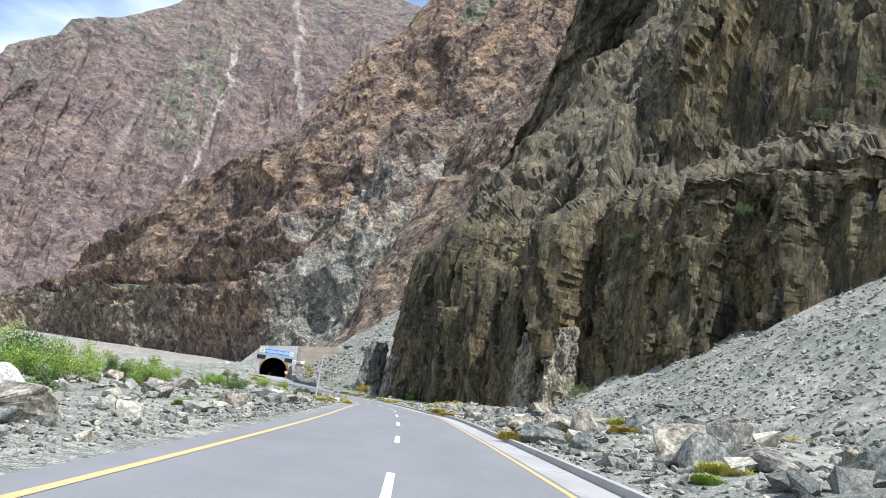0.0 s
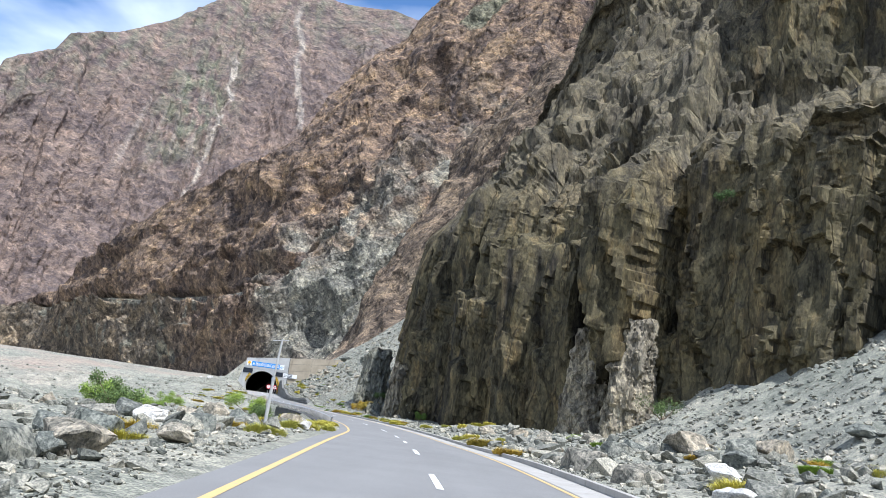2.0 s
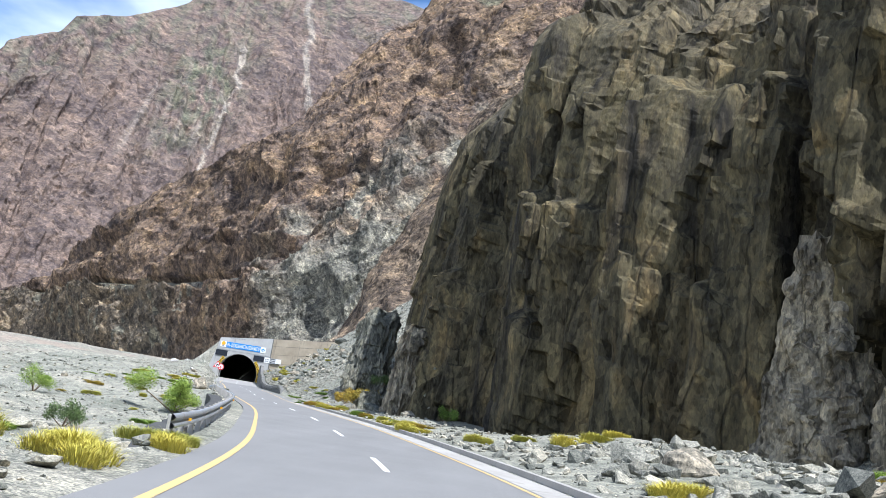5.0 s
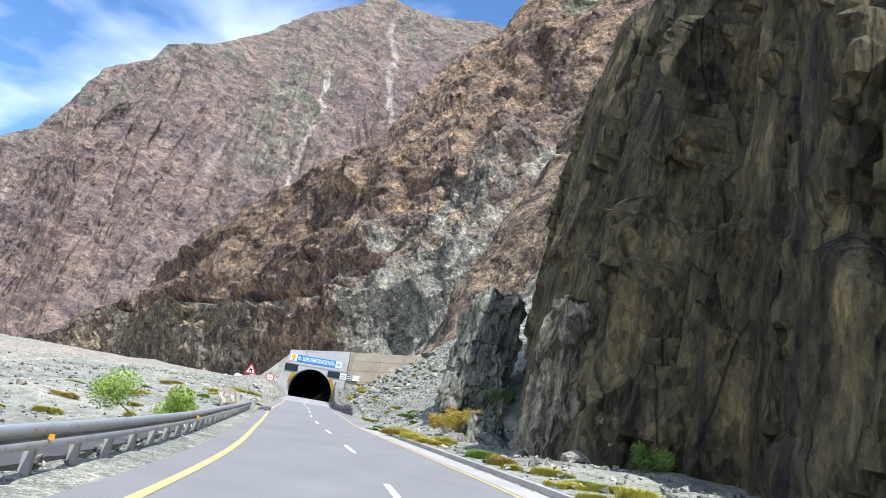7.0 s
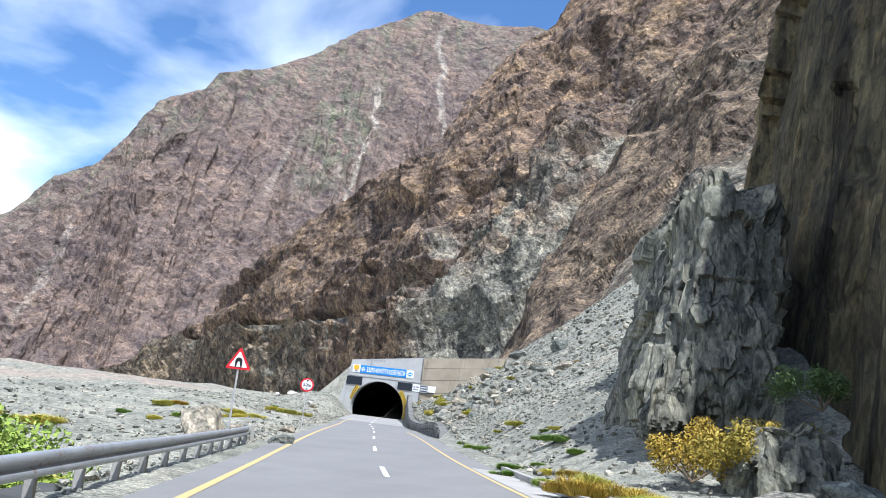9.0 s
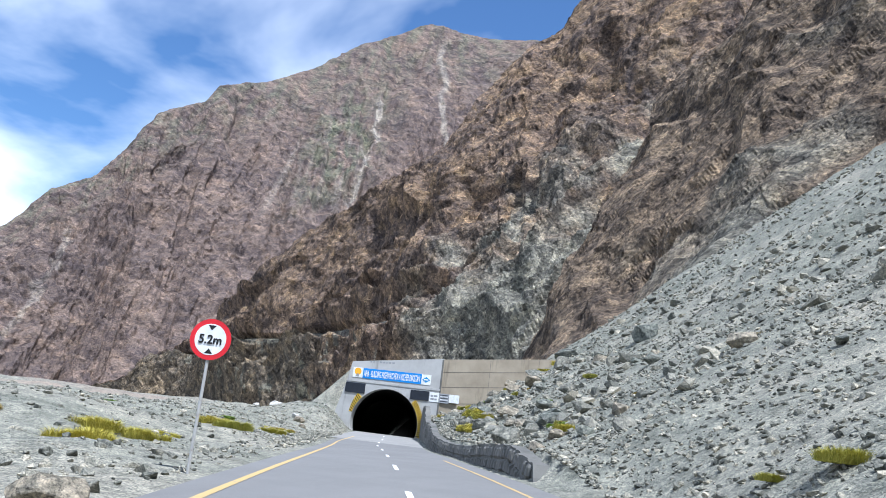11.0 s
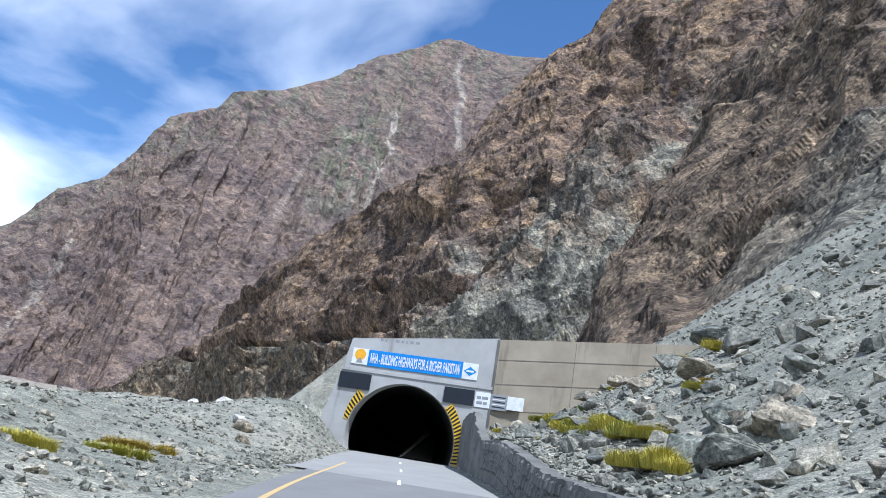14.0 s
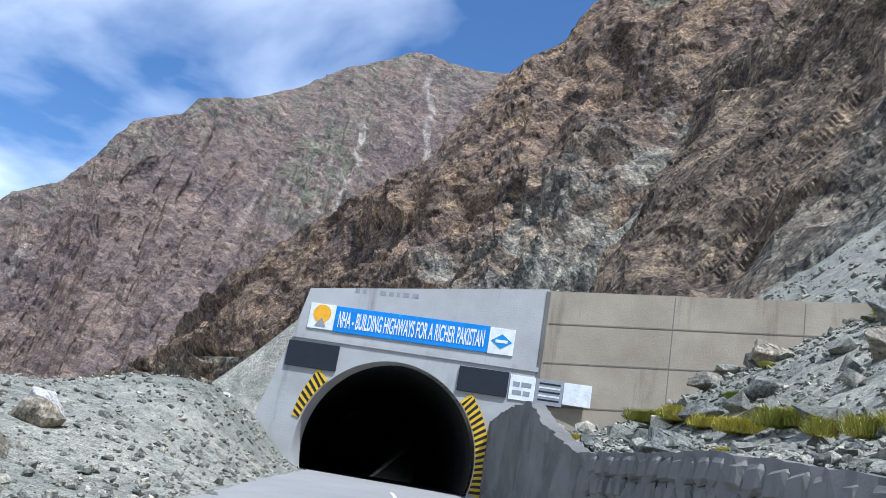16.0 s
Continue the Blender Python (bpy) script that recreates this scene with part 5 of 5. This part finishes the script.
def leaves(seed, n, size, radius, squash=0.8, lumps=9, low=0.25):
    """A crown of small leaves set round several uneven clumps."""
    r = np.random.default_rng(seed)
    c = r.normal(0, 0.5, (lumps, 3)) * np.array([1, 1, squash]) * radius
    c[:, 2] = np.abs(c[:, 2]) + radius * (low + 0.3)
    k = r.integers(0, lumps, n)
    d = r.normal(0, 1, (n, 3))
    d /= np.linalg.norm(d, axis=1, keepdims=True)
    p = c[k] + d * (radius * 0.42 * r.random(n) ** 0.4 * r.uniform(0.7, 1.2, lumps)[k])[:, None]
    p[:, 2] = np.maximum(p[:, 2], 0.05)
    u = r.normal(0, 1, (n, 3))
    u /= np.linalg.norm(u, axis=1, keepdims=True)
    w = np.cross(u, d)
    w /= np.maximum(np.linalg.norm(w, axis=1, keepdims=True), 1e-6)
    s = size * r.uniform(0.6, 1.3, n)[:, None]
    v = np.stack([p - u * s, p + w * s * 0.45, p + u * s, p - w * s * 0.45], 1)
    i = np.arange(n)[:, None] * 4
    return v.reshape(-1, 3), i + np.array([[0, 1, 2, 3]]), c


TUFT = [mesh_of("grass_tuft", *blades(500 + k, 3800, 0.55, 0.32, 0.009, 1.0, lumps=11), YELLOW_GRASS) for k in range(4)]
GREEN_TUFT = [mesh_of("grass_tuft", *blades(520 + k, 3600, 0.5, 0.32, 0.009, 1.0, lumps=10), GREEN_LEAF) for k in range(2)]
GOLD_TUFT = [mesh_of("grass_tuft", *blades(540 + k, 3600, 0.55, 0.3, 0.009, 1.0, lumps=11), GOLD_LEAF) for k in range(2)]


def tuft(x, y, size, mesh, label, group):
    ob = new("grass_tuft", mesh)
    s = size * random.uniform(0.9, 1.15)
    ob.matrix_world = pose(x, y, float(ground_z(x, y)), 0, 0, random.uniform(0, 360)) @ Matrix.Diagonal((s * random.uniform(0.85, 1.3), s, s * random.uniform(0.8, 1.1), 1))
    return tagged(ob, label, "grass", group)


def bush(x, y, size, leaf, seed, label, z=None, count=3400):
    """A shrub with several stems."""
    base = float(ground_z(x, y)) if z is None else z
    top = thing("shrub", label, "shrub", (x, y, base), group="shrubs in the valley")
    v, f, c = leaves(seed, count, 0.04 * size ** 0.5, size * 0.55, low=0.05)
    part("crown", mesh_of("crown", v, f, leaf), top)
    for p in c[:5]:
        part("stem", tube(bmesh.new(), (0, 0, -0.1), p, 0.018 * size, 0.006 * size, 6), top, mat=BARK)
    return top


YG, GG, OG = "yellow-green grass tuft growing among stones", "fresh green grass tuft growing among stones", "golden dry grass tuft growing among stones"
for n, y0, y1, d0, d1, lo, hi, grp in [(42, 20, 135, 6.0, 22, 0.9, 2.0, "tufts below the cliff"), (30, 30, 118, -6.6, -26, 0.7, 1.4, "tufts in the boulder field"),
                                       (26, 146, 204, 5.7, 7.4, 0.8, 1.5, "tufts along the kerb"), (7, 206, 240, 5.9, 10, 0.7, 1.3, "tufts along the scree"),
                                       (16, 246, 344, 7.5, 20, 0.8, 1.6, "tufts on the scree"), (20, 122, 215, -8.5, -24, 0.9, 1.9, "tufts below the road"), (12, 216, 300, -8, -20, 1.0, 2.2, "tufts on the gravel bank")]:
    for x, y, s in zip(*sow(n, y0, y1, d0, d1, lo, hi, 1.2)):
        r = random.random()
        m, lab = (TUFT[random.randrange(4)], YG) if r < 0.6 else (GREEN_TUFT[random.randrange(2)], GG) if r < 0.8 else (GOLD_TUFT[random.randrange(2)], OG)
        tuft(float(x), float(y), float(s), m, lab, grp)
for x, y, s in [(-1.0, 142, 2.6), (0.4, 143.6, 2.8), (1.6, 145, 2.6), (-5.4, 143.6, 1.8), (-3.2, 143.8, 1.7), (-27, 207.5, 2.0), (-24.6, 199.6, 1.9), (-24.2, 209, 1.7), (-26.4, 204, 2.2), (-30.4, 224.4, 1.9),
                (-25.2, 214, 2.2), (-26, 215.8, 1.8), (-54.2, 239.8, 2.4), (-52.6, 240.6, 2.2), (-46.4, 221.8, 1.8), (-55.2, 254.6, 2.6), (-56.8, 255.4, 2.4), (-59.8, 271, 2.2), (-50.6, 224.2, 2.4), (-48.4, 222.4, 2.0),
                (-53.6, 324.5, 2.2), (-54.8, 327.5, 2.0), (-52.8, 318.5, 2.4), (-51.4, 313.5, 2.4), (-55.6, 331.5, 1.9), (-57.2, 338, 2.2), (-56.2, 335.5, 2.0), (-49.6, 306.5, 2.6), (-48.8, 304, 2.2), (-50.4, 308.6, 2.4), (-46.6, 339, 1.9), (-43.8, 335, 2.0), (-48.9, 294.9, 2.4), (-48.4, 291.4, 2.2), (-50.8, 314.4, 2.4),
                (-13.6, 93.5, 2.6), (-11.6, 92, 2.2), (-14.6, 98, 2.4), (-12.4, 96.5, 2.6), (-10.8, 101, 2.2), (-11.8, 106, 2.4), (-12.2, 111, 2.4), (-13.4, 115, 2.2), (-13, 104, 2.4), (-8.8, 72.5, 2.0), (-10.2, 86.2, 2.2), (-10.9, 87.2, 2.2), (-10.1, 89.4, 2.0), (-10.6, 91.0, 2.2), (-12.0, 99.6, 2.6), (-12.8, 100.8, 2.4), (-9.9, 95.4, 1.9), (-13.0, 108.4, 2.4), (-14.2, 109.4, 2.2), (-15.0, 111.5, 2.4), (-11.2, 104.6, 1.6), (-12.4, 115.6, 1.9), (-12.9, 117.0, 1.9)]:
    tuft(x, y, s * (0.62 if y < 290 else 1.0), GREEN_TUFT[random.randrange(2)] if 195 < y < 230 else TUFT[random.randrange(4)], "broad yellow-green grass cushion on stony ground", "broad cushions")
for x, y, s, m in [(-20.2, 198.0, 2.3, GOLD_LEAF), (-18.8, 198.3, 2.6, GOLD_LEAF), (-17.5, 199.0, 2.1, GOLD_LEAF)]:
    bush(x, y, s, m, int(s * 100), "dense golden-yellow bush on a grey rock", float(ground_z(x, y)) + 0.4, count=5200)
bush(-16.4, 199.3, 2.2, DARK_LEAF, 11, "dark green bush in a rock cleft", float(ground_z(-16.4, 199.3)) + 2.6)
bush(19.5, 134.5, 4.2, DARK_LEAF, 12, "dark green bush at the cliff's foot", count=1800)
bush(-8.4, 177.6, 1.9, GREEN_LEAF, 13, "green bush beside a rock block")
bush(-35.7, 186.8, 5.2, GREEN_LEAF, 14, "dense bright green bush below the guard rail", count=12000)
for k, (x, y, s) in enumerate([(-13.4, 33, 0.8), (-18.5, 41, 2.2), (-21, 47, 2.6), (-24, 52, 2.8), (-27, 58, 2.6), (-30.5, 62, 3.0), (-22, 63, 2.0), (-25.5, 74, 2.6), (-31, 80, 2.4), (-19, 84.5, 2.2), (-23, 92, 2.0), (-27, 104, 2.6), (-16.8, 108, 1.8),
                               (-15.5, 37, 0.9), (-19.5, 49, 2.4), (-24.5, 47, 2.2), (-28.5, 52, 2.6), (-33, 57, 3.0), (-35, 66, 2.8), (-29, 69, 2.6), (-26, 61, 2.4), (-33.5, 73, 3.0), (-18.4, 58, 1.8), (-21.5, 70, 2.2), (-38, 88, 2.8),
                               (-33, 120, 2.6), (-38, 140, 2.4), (-31, 152, 2.0), (-44, 165, 2.4), (-48, 182, 2.6)]):
    bush(x, y, s * 1.2, GREEN_LEAF if k % 3 else DARK_LEAF, 30 + k, "bright green shrub in the stony field" if k % 3 else "dark green shrub in the stony field")
for k, (x, y, z, s) in enumerate([(38.6, 123.4, 33.5, 2.6), (24.5, 136, 30, 2.2), (47, 118, 47, 2.4), (12, 152, 24, 1.4), (52, 116, 52, 2.2)]):
    bush(x, y, s, DARK_LEAF, 70 + k, "dark green shrub rooted in the cliff", z)

# a slim tree beside the tank
poplar = thing("slim_tree", "slim grey-green tree beside a concrete tank", "tree", (-40.2, 82.0, float(ground_z(-40.2, 82.0))))
part("trunk", tube(bmesh.new(), (0, 0, -0.3), (0.1, 0, 4.2), 0.09, 0.03, 8), poplar, mat=BARK)
v, f, _ = leaves(91, 2600, 0.06, 0.62, 2.6, 12, 0.9)
part("crown", mesh_of("crown", v, f, DARK_LEAF), poplar)

# ---- guard rail ----
rail = thing("guard_rail", "dented grey steel guard rail on short posts", "guard rail", tuple(road_frame(122, -5.0)))
inv = rail.matrix_world.inverted()


def under_rail(ob):
    ob.matrix_parent_inverse = inv
    return ob


WAVE = [(0.0, 0.36), (0.05, 0.39), (0.085, 0.45), (0.05, 0.505), (0.0, 0.535), (-0.005, 0.56), (0.0, 0.585), (0.05, 0.615), (0.085, 0.67), (0.05, 0.73), (0.0, 0.76), (-0.02, 0.74), (-0.02, 0.38)]
yr = np.concatenate([np.arange(117, 205, 1.0), [206, 207, 208]])
dents = 0.05 * fbm(np.stack([yr / 6, 0 * yr, 0 * yr], -1), 3)
turn_out = -0.8 * ramp(yr, 203, 208)
sl = (road_x(yr + 1) - road_x(yr - 1)) / 2
sq = np.sqrt(1 + sl**2)
rp_ = np.stack([np.stack([road_x(yr) + (-5.0 + w + dents + turn_out) / sq, yr - (-5.0 + w + dents + turn_out) * sl / sq, road_z(yr) + h * 0.84 + 0.5 * dents - 0.25 * ramp(yr, 204, 208)], -1) for w, h in WAVE + WAVE[:1]], 1)
under_rail(part("beam", sheet("beam", rp_, STEEL, True), rail, "wavy steel beam with scuffs"))
bm = bmesh.new()
box(bm, -0.07, 0.07, -0.06, 0.06, -0.6, 0.6, 0.012)
post_mesh = bpy.data.meshes.new("post")
bm.to_mesh(post_mesh)
bm.free()
post_mesh.materials.append(KERB)
for y in np.arange(118, 208, 2.0):
    ob = part("post", post_mesh, rail)
    ob.matrix_parent_inverse = inv
    ob.matrix_basis = Matrix.Translation(road_frame(float(y), -5.12)) @ pose(0, 0, 0, 0, random.uniform(-3, 3), heading(float(y)))
for y in (119.5, 131, 146, 160, 176):
    under_rail(part("reflector", box(bmesh.new(), *[c for a, b in zip(road_frame(y, -4.9, 0.47), (0.035, 0.02, 0.035)) for c in (a - b, a + b)]), rail, "small orange reflector", ORANGE_INK))

# ---- pole and signs ----
pole = thing("utility_pole", "leaning grey steel pole with a cross arm", "pole", (-11.62, 85.8, float(ground_z(-11.62, 85.8))), 0)
bm = tube(bmesh.new(), (0, 0, -0.3), (0.06, 0, 2.6), 0.1, 0.085, 12)
part("lower_shaft", bm, pole, mat=POLE_STEEL)
part("upper_shaft", tube(bmesh.new(), (0.06, 0, 2.55), (0.19, 0, 4.72), 0.065, 0.05, 12), pole, mat=POLE_STEEL)
part("collar", tube(bmesh.new(), (0.055, 0, 2.5), (0.064, 0, 2.66), 0.105, 0.1, 12), pole, mat=STEEL)
part("cross_arm", tube(bmesh.new(), (-0.3, 0.02, 4.58), (0.55, 0.02, 4.68), 0.028, 0.028, 8), pole, mat=POLE_STEEL)


def text_mesh(body, mat, width, height):
    """Letters as a thin flat mesh in the x-z plane, centred, facing -y."""
    cu = bpy.data.curves.new("letters", "FONT")
    cu.body, cu.align_x, cu.align_y, cu.extrude, cu.offset = body, "CENTER", "CENTER", 0.01, 0.018
    ob = new("letters", cu)
    me = bpy.data.meshes.new_from_object(ob.evaluated_get(bpy.context.evaluated_depsgraph_get()))
    bpy.data.objects.remove(ob)
    co = np.array([v.co[:] for v in me.vertices])
    lo, hi = co.min(0), co.max(0)
    co[:, :2] = (co[:, :2] - (lo + hi)[:2] / 2) / (hi - lo)[:2] * (width, height)
    co = np.stack([co[:, 0], -co[:, 2], co[:, 1]], -1)
    me.vertices.foreach_set("co", co.astype(np.float32).ravel())
    me.update()
    me.materials.clear()
    me.materials.append(mat)
    return me


def plate(points, y0, y1):
    """A flat plate with the outline points (x, z), between y0 and y1."""
    bm = bmesh.new()
    a = [bm.verts.new((x, y0, z)) for x, z in points]
    b = [bm.verts.new((x, y1, z)) for x, z in points]
    bm.faces.new(a)
    bm.faces.new(b[::-1])
    for k in range(len(points)):
        j = (k + 1) % len(points)
        bm.faces.new((a[k], b[k], b[j], a[j]))
    return bm


def circle(r, n=36, cx=0.0, cz=0.0):
    return [(cx + r * math.cos(2 * math.pi * k / n), cz + r * math.sin(2 * math.pi * k / n)) for k in range(n)]


def rounded_triangle(r, soft):
    pts = []
    for k in range(3):
        a = math.radians(90 + 120 * k)
        cx, cz = (r - 2 * soft) * math.cos(a), (r - 2 * soft) * math.sin(a)
        for j in range(-3, 4):
            b = a + math.radians(20 * j)
            pts.append((cx + soft * math.cos(b), cz + soft * math.sin(b)))
    return pts


sign = thing("tunnel_warning_sign", "red-bordered triangular tunnel warning sign on a post", "road sign", (-36.0, 200.0, float(ground_z(-36.0, 200.0))), 12)
hz_ = 3.42 - float(ground_z(-36.0, 200.0))
part("post", tube(bmesh.new(), (0, 0.05, -0.3), (0, 0.05, hz_ + 0.25), 0.038, 0.038, 10), sign, mat=POLE_STEEL)
tri = part("border", plate([(x, z + hz_) for x, z in rounded_triangle(0.55, 0.055)], -0.012, 0.0), sign, "red border", RED_BORDER)
part("face", plate([(x, z + hz_) for x, z in rounded_triangle(0.385, 0.03)], -0.018, -0.013), sign, "white face", WHITE_BOARD)
arch = [(0.13, -0.19), (0.13, 0.02)] + [(0.13 * math.cos(a), 0.02 + 0.13 * math.sin(a)) for a in np.linspace(0.2, math.pi - 0.2, 9)] + [(-0.13, 0.02), (-0.13, -0.19)]
part("symbol", plate([(x, z + hz_) for x, z in arch], -0.024, -0.019), sign, "black tunnel mouth symbol", BLACK_INK)
part("symbol_road", plate([(x, z + hz_) for x, z in [(0.075, -0.189), (0.03, 0.0), (-0.03, 0.0), (-0.075, -0.189)]], -0.028, -0.0245), sign, "pale road in the symbol", WHITE_BOARD)

limit = thing("height_limit_sign", "round white height limit sign with red border", "road sign", (-42.9, 225.8, float(ground_z(-42.9, 225.8))), 14)
hz2 = 3.72 - float(ground_z(-42.9, 225.8))
part("post", tube(bmesh.new(), (0, 0.05, -0.3), (0, 0.05, hz2 + 0.2), 0.036, 0.036, 10), limit, mat=POLE_STEEL)
part("border", plate(circle(0.45, 40, 0, hz2), -0.012, 0.0), limit, "red border", RED_BORDER)
part("face", plate(circle(0.345, 40, 0, hz2), -0.018, -0.013), limit, "white face", WHITE_BOARD)
ob = part("numerals", text_mesh("5.2m", BLACK_INK, 0.5, 0.2), limit, "black lettering")
ob.location = (0, -0.03, hz2)
for s in (1, -1):
    part("arrow", plate([(x, z * s + hz2) for x, z in [(-0.09, 0.31), (0.09, 0.31), (0.0, 0.2)]], -0.023, -0.019), limit, "black arrowhead", BLACK_INK)

tank = thing("water_tank", "low grey concrete tank with a slab lid", "tank", (-37.5, 80, float(ground_z(-37.5, 80))), 25)
part("walls", box(bmesh.new(), -1.6, 1.6, -1.1, 1.1, -0.4, 1.1, 0.03), tank, mat=KERB)
part("lid", box(bmesh.new(), -1.75, 1.75, -1.25, 1.25, 1.1, 1.25, 0.02), tank, "grey slab lid", CONCRETE)
# no hole here: a flat black plate paints the opening's shade
part("hatch", box(bmesh.new(), -0.5, 0.5, -1.12, -1.09, 0.2, 0.8, 0.01), tank, "flat black plate standing in for a shaded opening", BLACK_BOARD)

# ---- what hangs on the portal ----
ob = part("lettering", text_mesh("NHA - BUILDING HIGHWAYS FOR A RICHER PAKISTAN", WHITE_BOARD, 9.3, 1.05), banner, "white capitals")
ob.location = (-72.06, PY - 0.095, 12.18)
left = flat_board("emblem_board", -78.67, -76.99, 11.42, 13.02, PY, 0.08, WHITE_BOARD, portal, "white board with an orange emblem")
part("emblem", plate(circle(0.58, 28, -77.83, 12.4), PY - 0.1, PY - 0.082), left, "orange disc", ORANGE_INK)
part("emblem_road", plate([(-78.2, 11.6), (-77.46, 11.6), (-77.8, 12.15)], PY - 0.112, PY - 0.102), left, "dark pointed road shape", GREY_INK)
rightb = flat_board("emblem_board", -67.13, -65.58, 11.36, 12.95, PY, 0.08, WHITE_BOARD, portal, "white board with a blue diamond")
part("emblem", plate([(-67.0, 12.15), (-66.35, 11.7), (-65.7, 12.15), (-66.35, 12.6)], PY - 0.1, PY - 0.082), rightb, "blue diamond", BLUE_INK)
part("emblem_bar", plate([(-66.72, 12.06), (-65.98, 12.06), (-65.98, 12.24), (-66.72, 12.24)], PY - 0.112, PY - 0.102), rightb, "pale bar", WHITE_BOARD)
flat_board("panel", -65.5, -63.98, 8.82, 10.28, PY, 0.07, WHITE_BOARD, portal, "white notice panel")
for k, (x0, x1, z) in enumerate([(-65.3, -64.9, 9.75), (-64.8, -64.2, 9.75), (-65.3, -64.75, 9.25), (-64.65, -64.25, 9.25)]):
    flat_board("writing_bar", x0, x1, z - 0.14, z + 0.14, PY - 0.07, 0.012, GREY_INK, portal)
flat_board("poster", -63.96, -62.32, 8.76, 10.26, PY, 0.07, GREY_INK, portal, "grey notice with illegible print")
for k in range(5):
    flat_board("writing_bar", -63.75, -62.5, 9.0 + 0.24 * k, 9.1 + 0.24 * k, PY - 0.07, 0.012, WHITE_BOARD if k % 2 else BLACK_BOARD, portal)
flat_board("panel", -62.3, -60.68, 8.95, 10.24, PY, 0.07, WHITE_BOARD, portal, "blank white panel")
for k, (x0, x1) in enumerate([(-76.0, -75.7), (-75.5, -75.3), (-74.4, -74.0), (-73.8, -73.5), (-73.3, -73.1), (-72.9, -72.5), (-72.3, -71.9)]):
    flat_board("writing_bar", x0, x1, 14.02 + 0.02 * k, 14.3 + 0.02 * k, PY, 0.01, GREY_INK, portal)
# a shallow cast rib under the banner and the joint beside it
at_portal(part("rib", plate([(-79.45, 10.72), (-63.92, 10.62), (-63.92, 10.9), (-79.4, 10.98)], PY - 0.09, PY - 0.002), portal, mat=CONCRETE))
at_portal(part("joint_cover", box(bmesh.new(), -64.05, -63.8, PY - 0.05, PY + 0.1, 2, 15.6, 0.01), portal, "stained joint", DARK_CONCRETE))
for z in (8.6, 11.2, 13.6):
    bm = bmesh.new()
    rows = [[bm.verts.new((x, PY + 0.12 + 2.38 * (x + 63.9) / 21.9 + dy, z + dz + 0.105 * (x + 63.9))) for x in (-63.7, -42.5)] for dy, dz in ((0.05, 0.0), (-0.025, 0.01), (-0.025, 0.09), (0.05, 0.1))]
    for a, b in zip(rows, rows[1:]):
        bm.faces.new((a[0], a[1], b[1], b[0]))
    at_portal(part("board_mark", bm, portal, mat=JOINT))
for x in (-56.4, -48.8):
    y = PY + 0.12 + 2.38 * (x + 63.9) / 21.9
    at_portal(part("joint", box(bmesh.new(), x - 0.03, x + 0.03, y - 0.012, y + 0.1, 5, 15.6 + 0.105 * (x + 63.9)), portal, mat=JOINT))


def hazard(a0, a1, w0, w1, stripes):
    """A striped board round the arch between two angles, in degrees."""
    def pt(a, f):
        w = w0 + (w1 - w0) * (a - a0) / (a1 - a0)
        r = PR + 0.06 + w * f
        return PX + r * math.cos(math.radians(a)), PZ + r * math.sin(math.radians(a))
    n = 24
    line = [a0 + (a1 - a0) * k / n for k in range(n + 1)]
    base = at_portal(part("hazard_board", plate([pt(a, 1) for a in line] + [pt(a, 0) for a in line[::-1]], PY - 0.06, PY - 0.002), portal, "black and yellow striped board", HAZARD_YELLOW))
    step = (a1 - a0) / stripes
    for k in range(stripes):
        a = a0 + step * k
        skew = step * 0.55
        pts = [pt(a, 0.02), pt(a + skew, 0.98), pt(a + skew + step * 0.5, 0.98), pt(a + step * 0.5, 0.02)] if k < stripes - 1 else [pt(a, 0.02), pt(a + step * 0.4, 0.9), pt(a + step * 0.6, 0.9), pt(a + step * 0.5, 0.02)]
        part("stripe", plate(pts, PY - 0.068, PY - 0.062), base, mat=BLACK_INK)


hazard(-14, 42, 0.75, 0.85, 17)
hazard(166, 137, 0.5, 0.95, 8)

# ---- facing stones of the low wall ----
STONES = [stone_mesh(k) for k in range(4)]
for y0, y1, tops, owner in ((243.5, 322, WALL_TOP, rwall),):
    for row in range(3):
        y = y0 + 0.35 * (row % 2)
        while y < y1:
            top = float(np.interp(y, [t[0] for t in tops], [t[1] for t in tops]))
            z = top - 0.42 - 0.62 * row
            if z > float(road_z(y)) - 0.1:
                ob = new("stone", STONES[random.randrange(4)])
                ob.parent = owner
                ob.matrix_basis = Matrix.Translation(road_frame(y, 5.5, z - float(road_z(y)))) @ pose(0, 0, 0, 0, random.uniform(-5, 5), 90 + heading(y))
            y += random.uniform(0.74, 0.88)
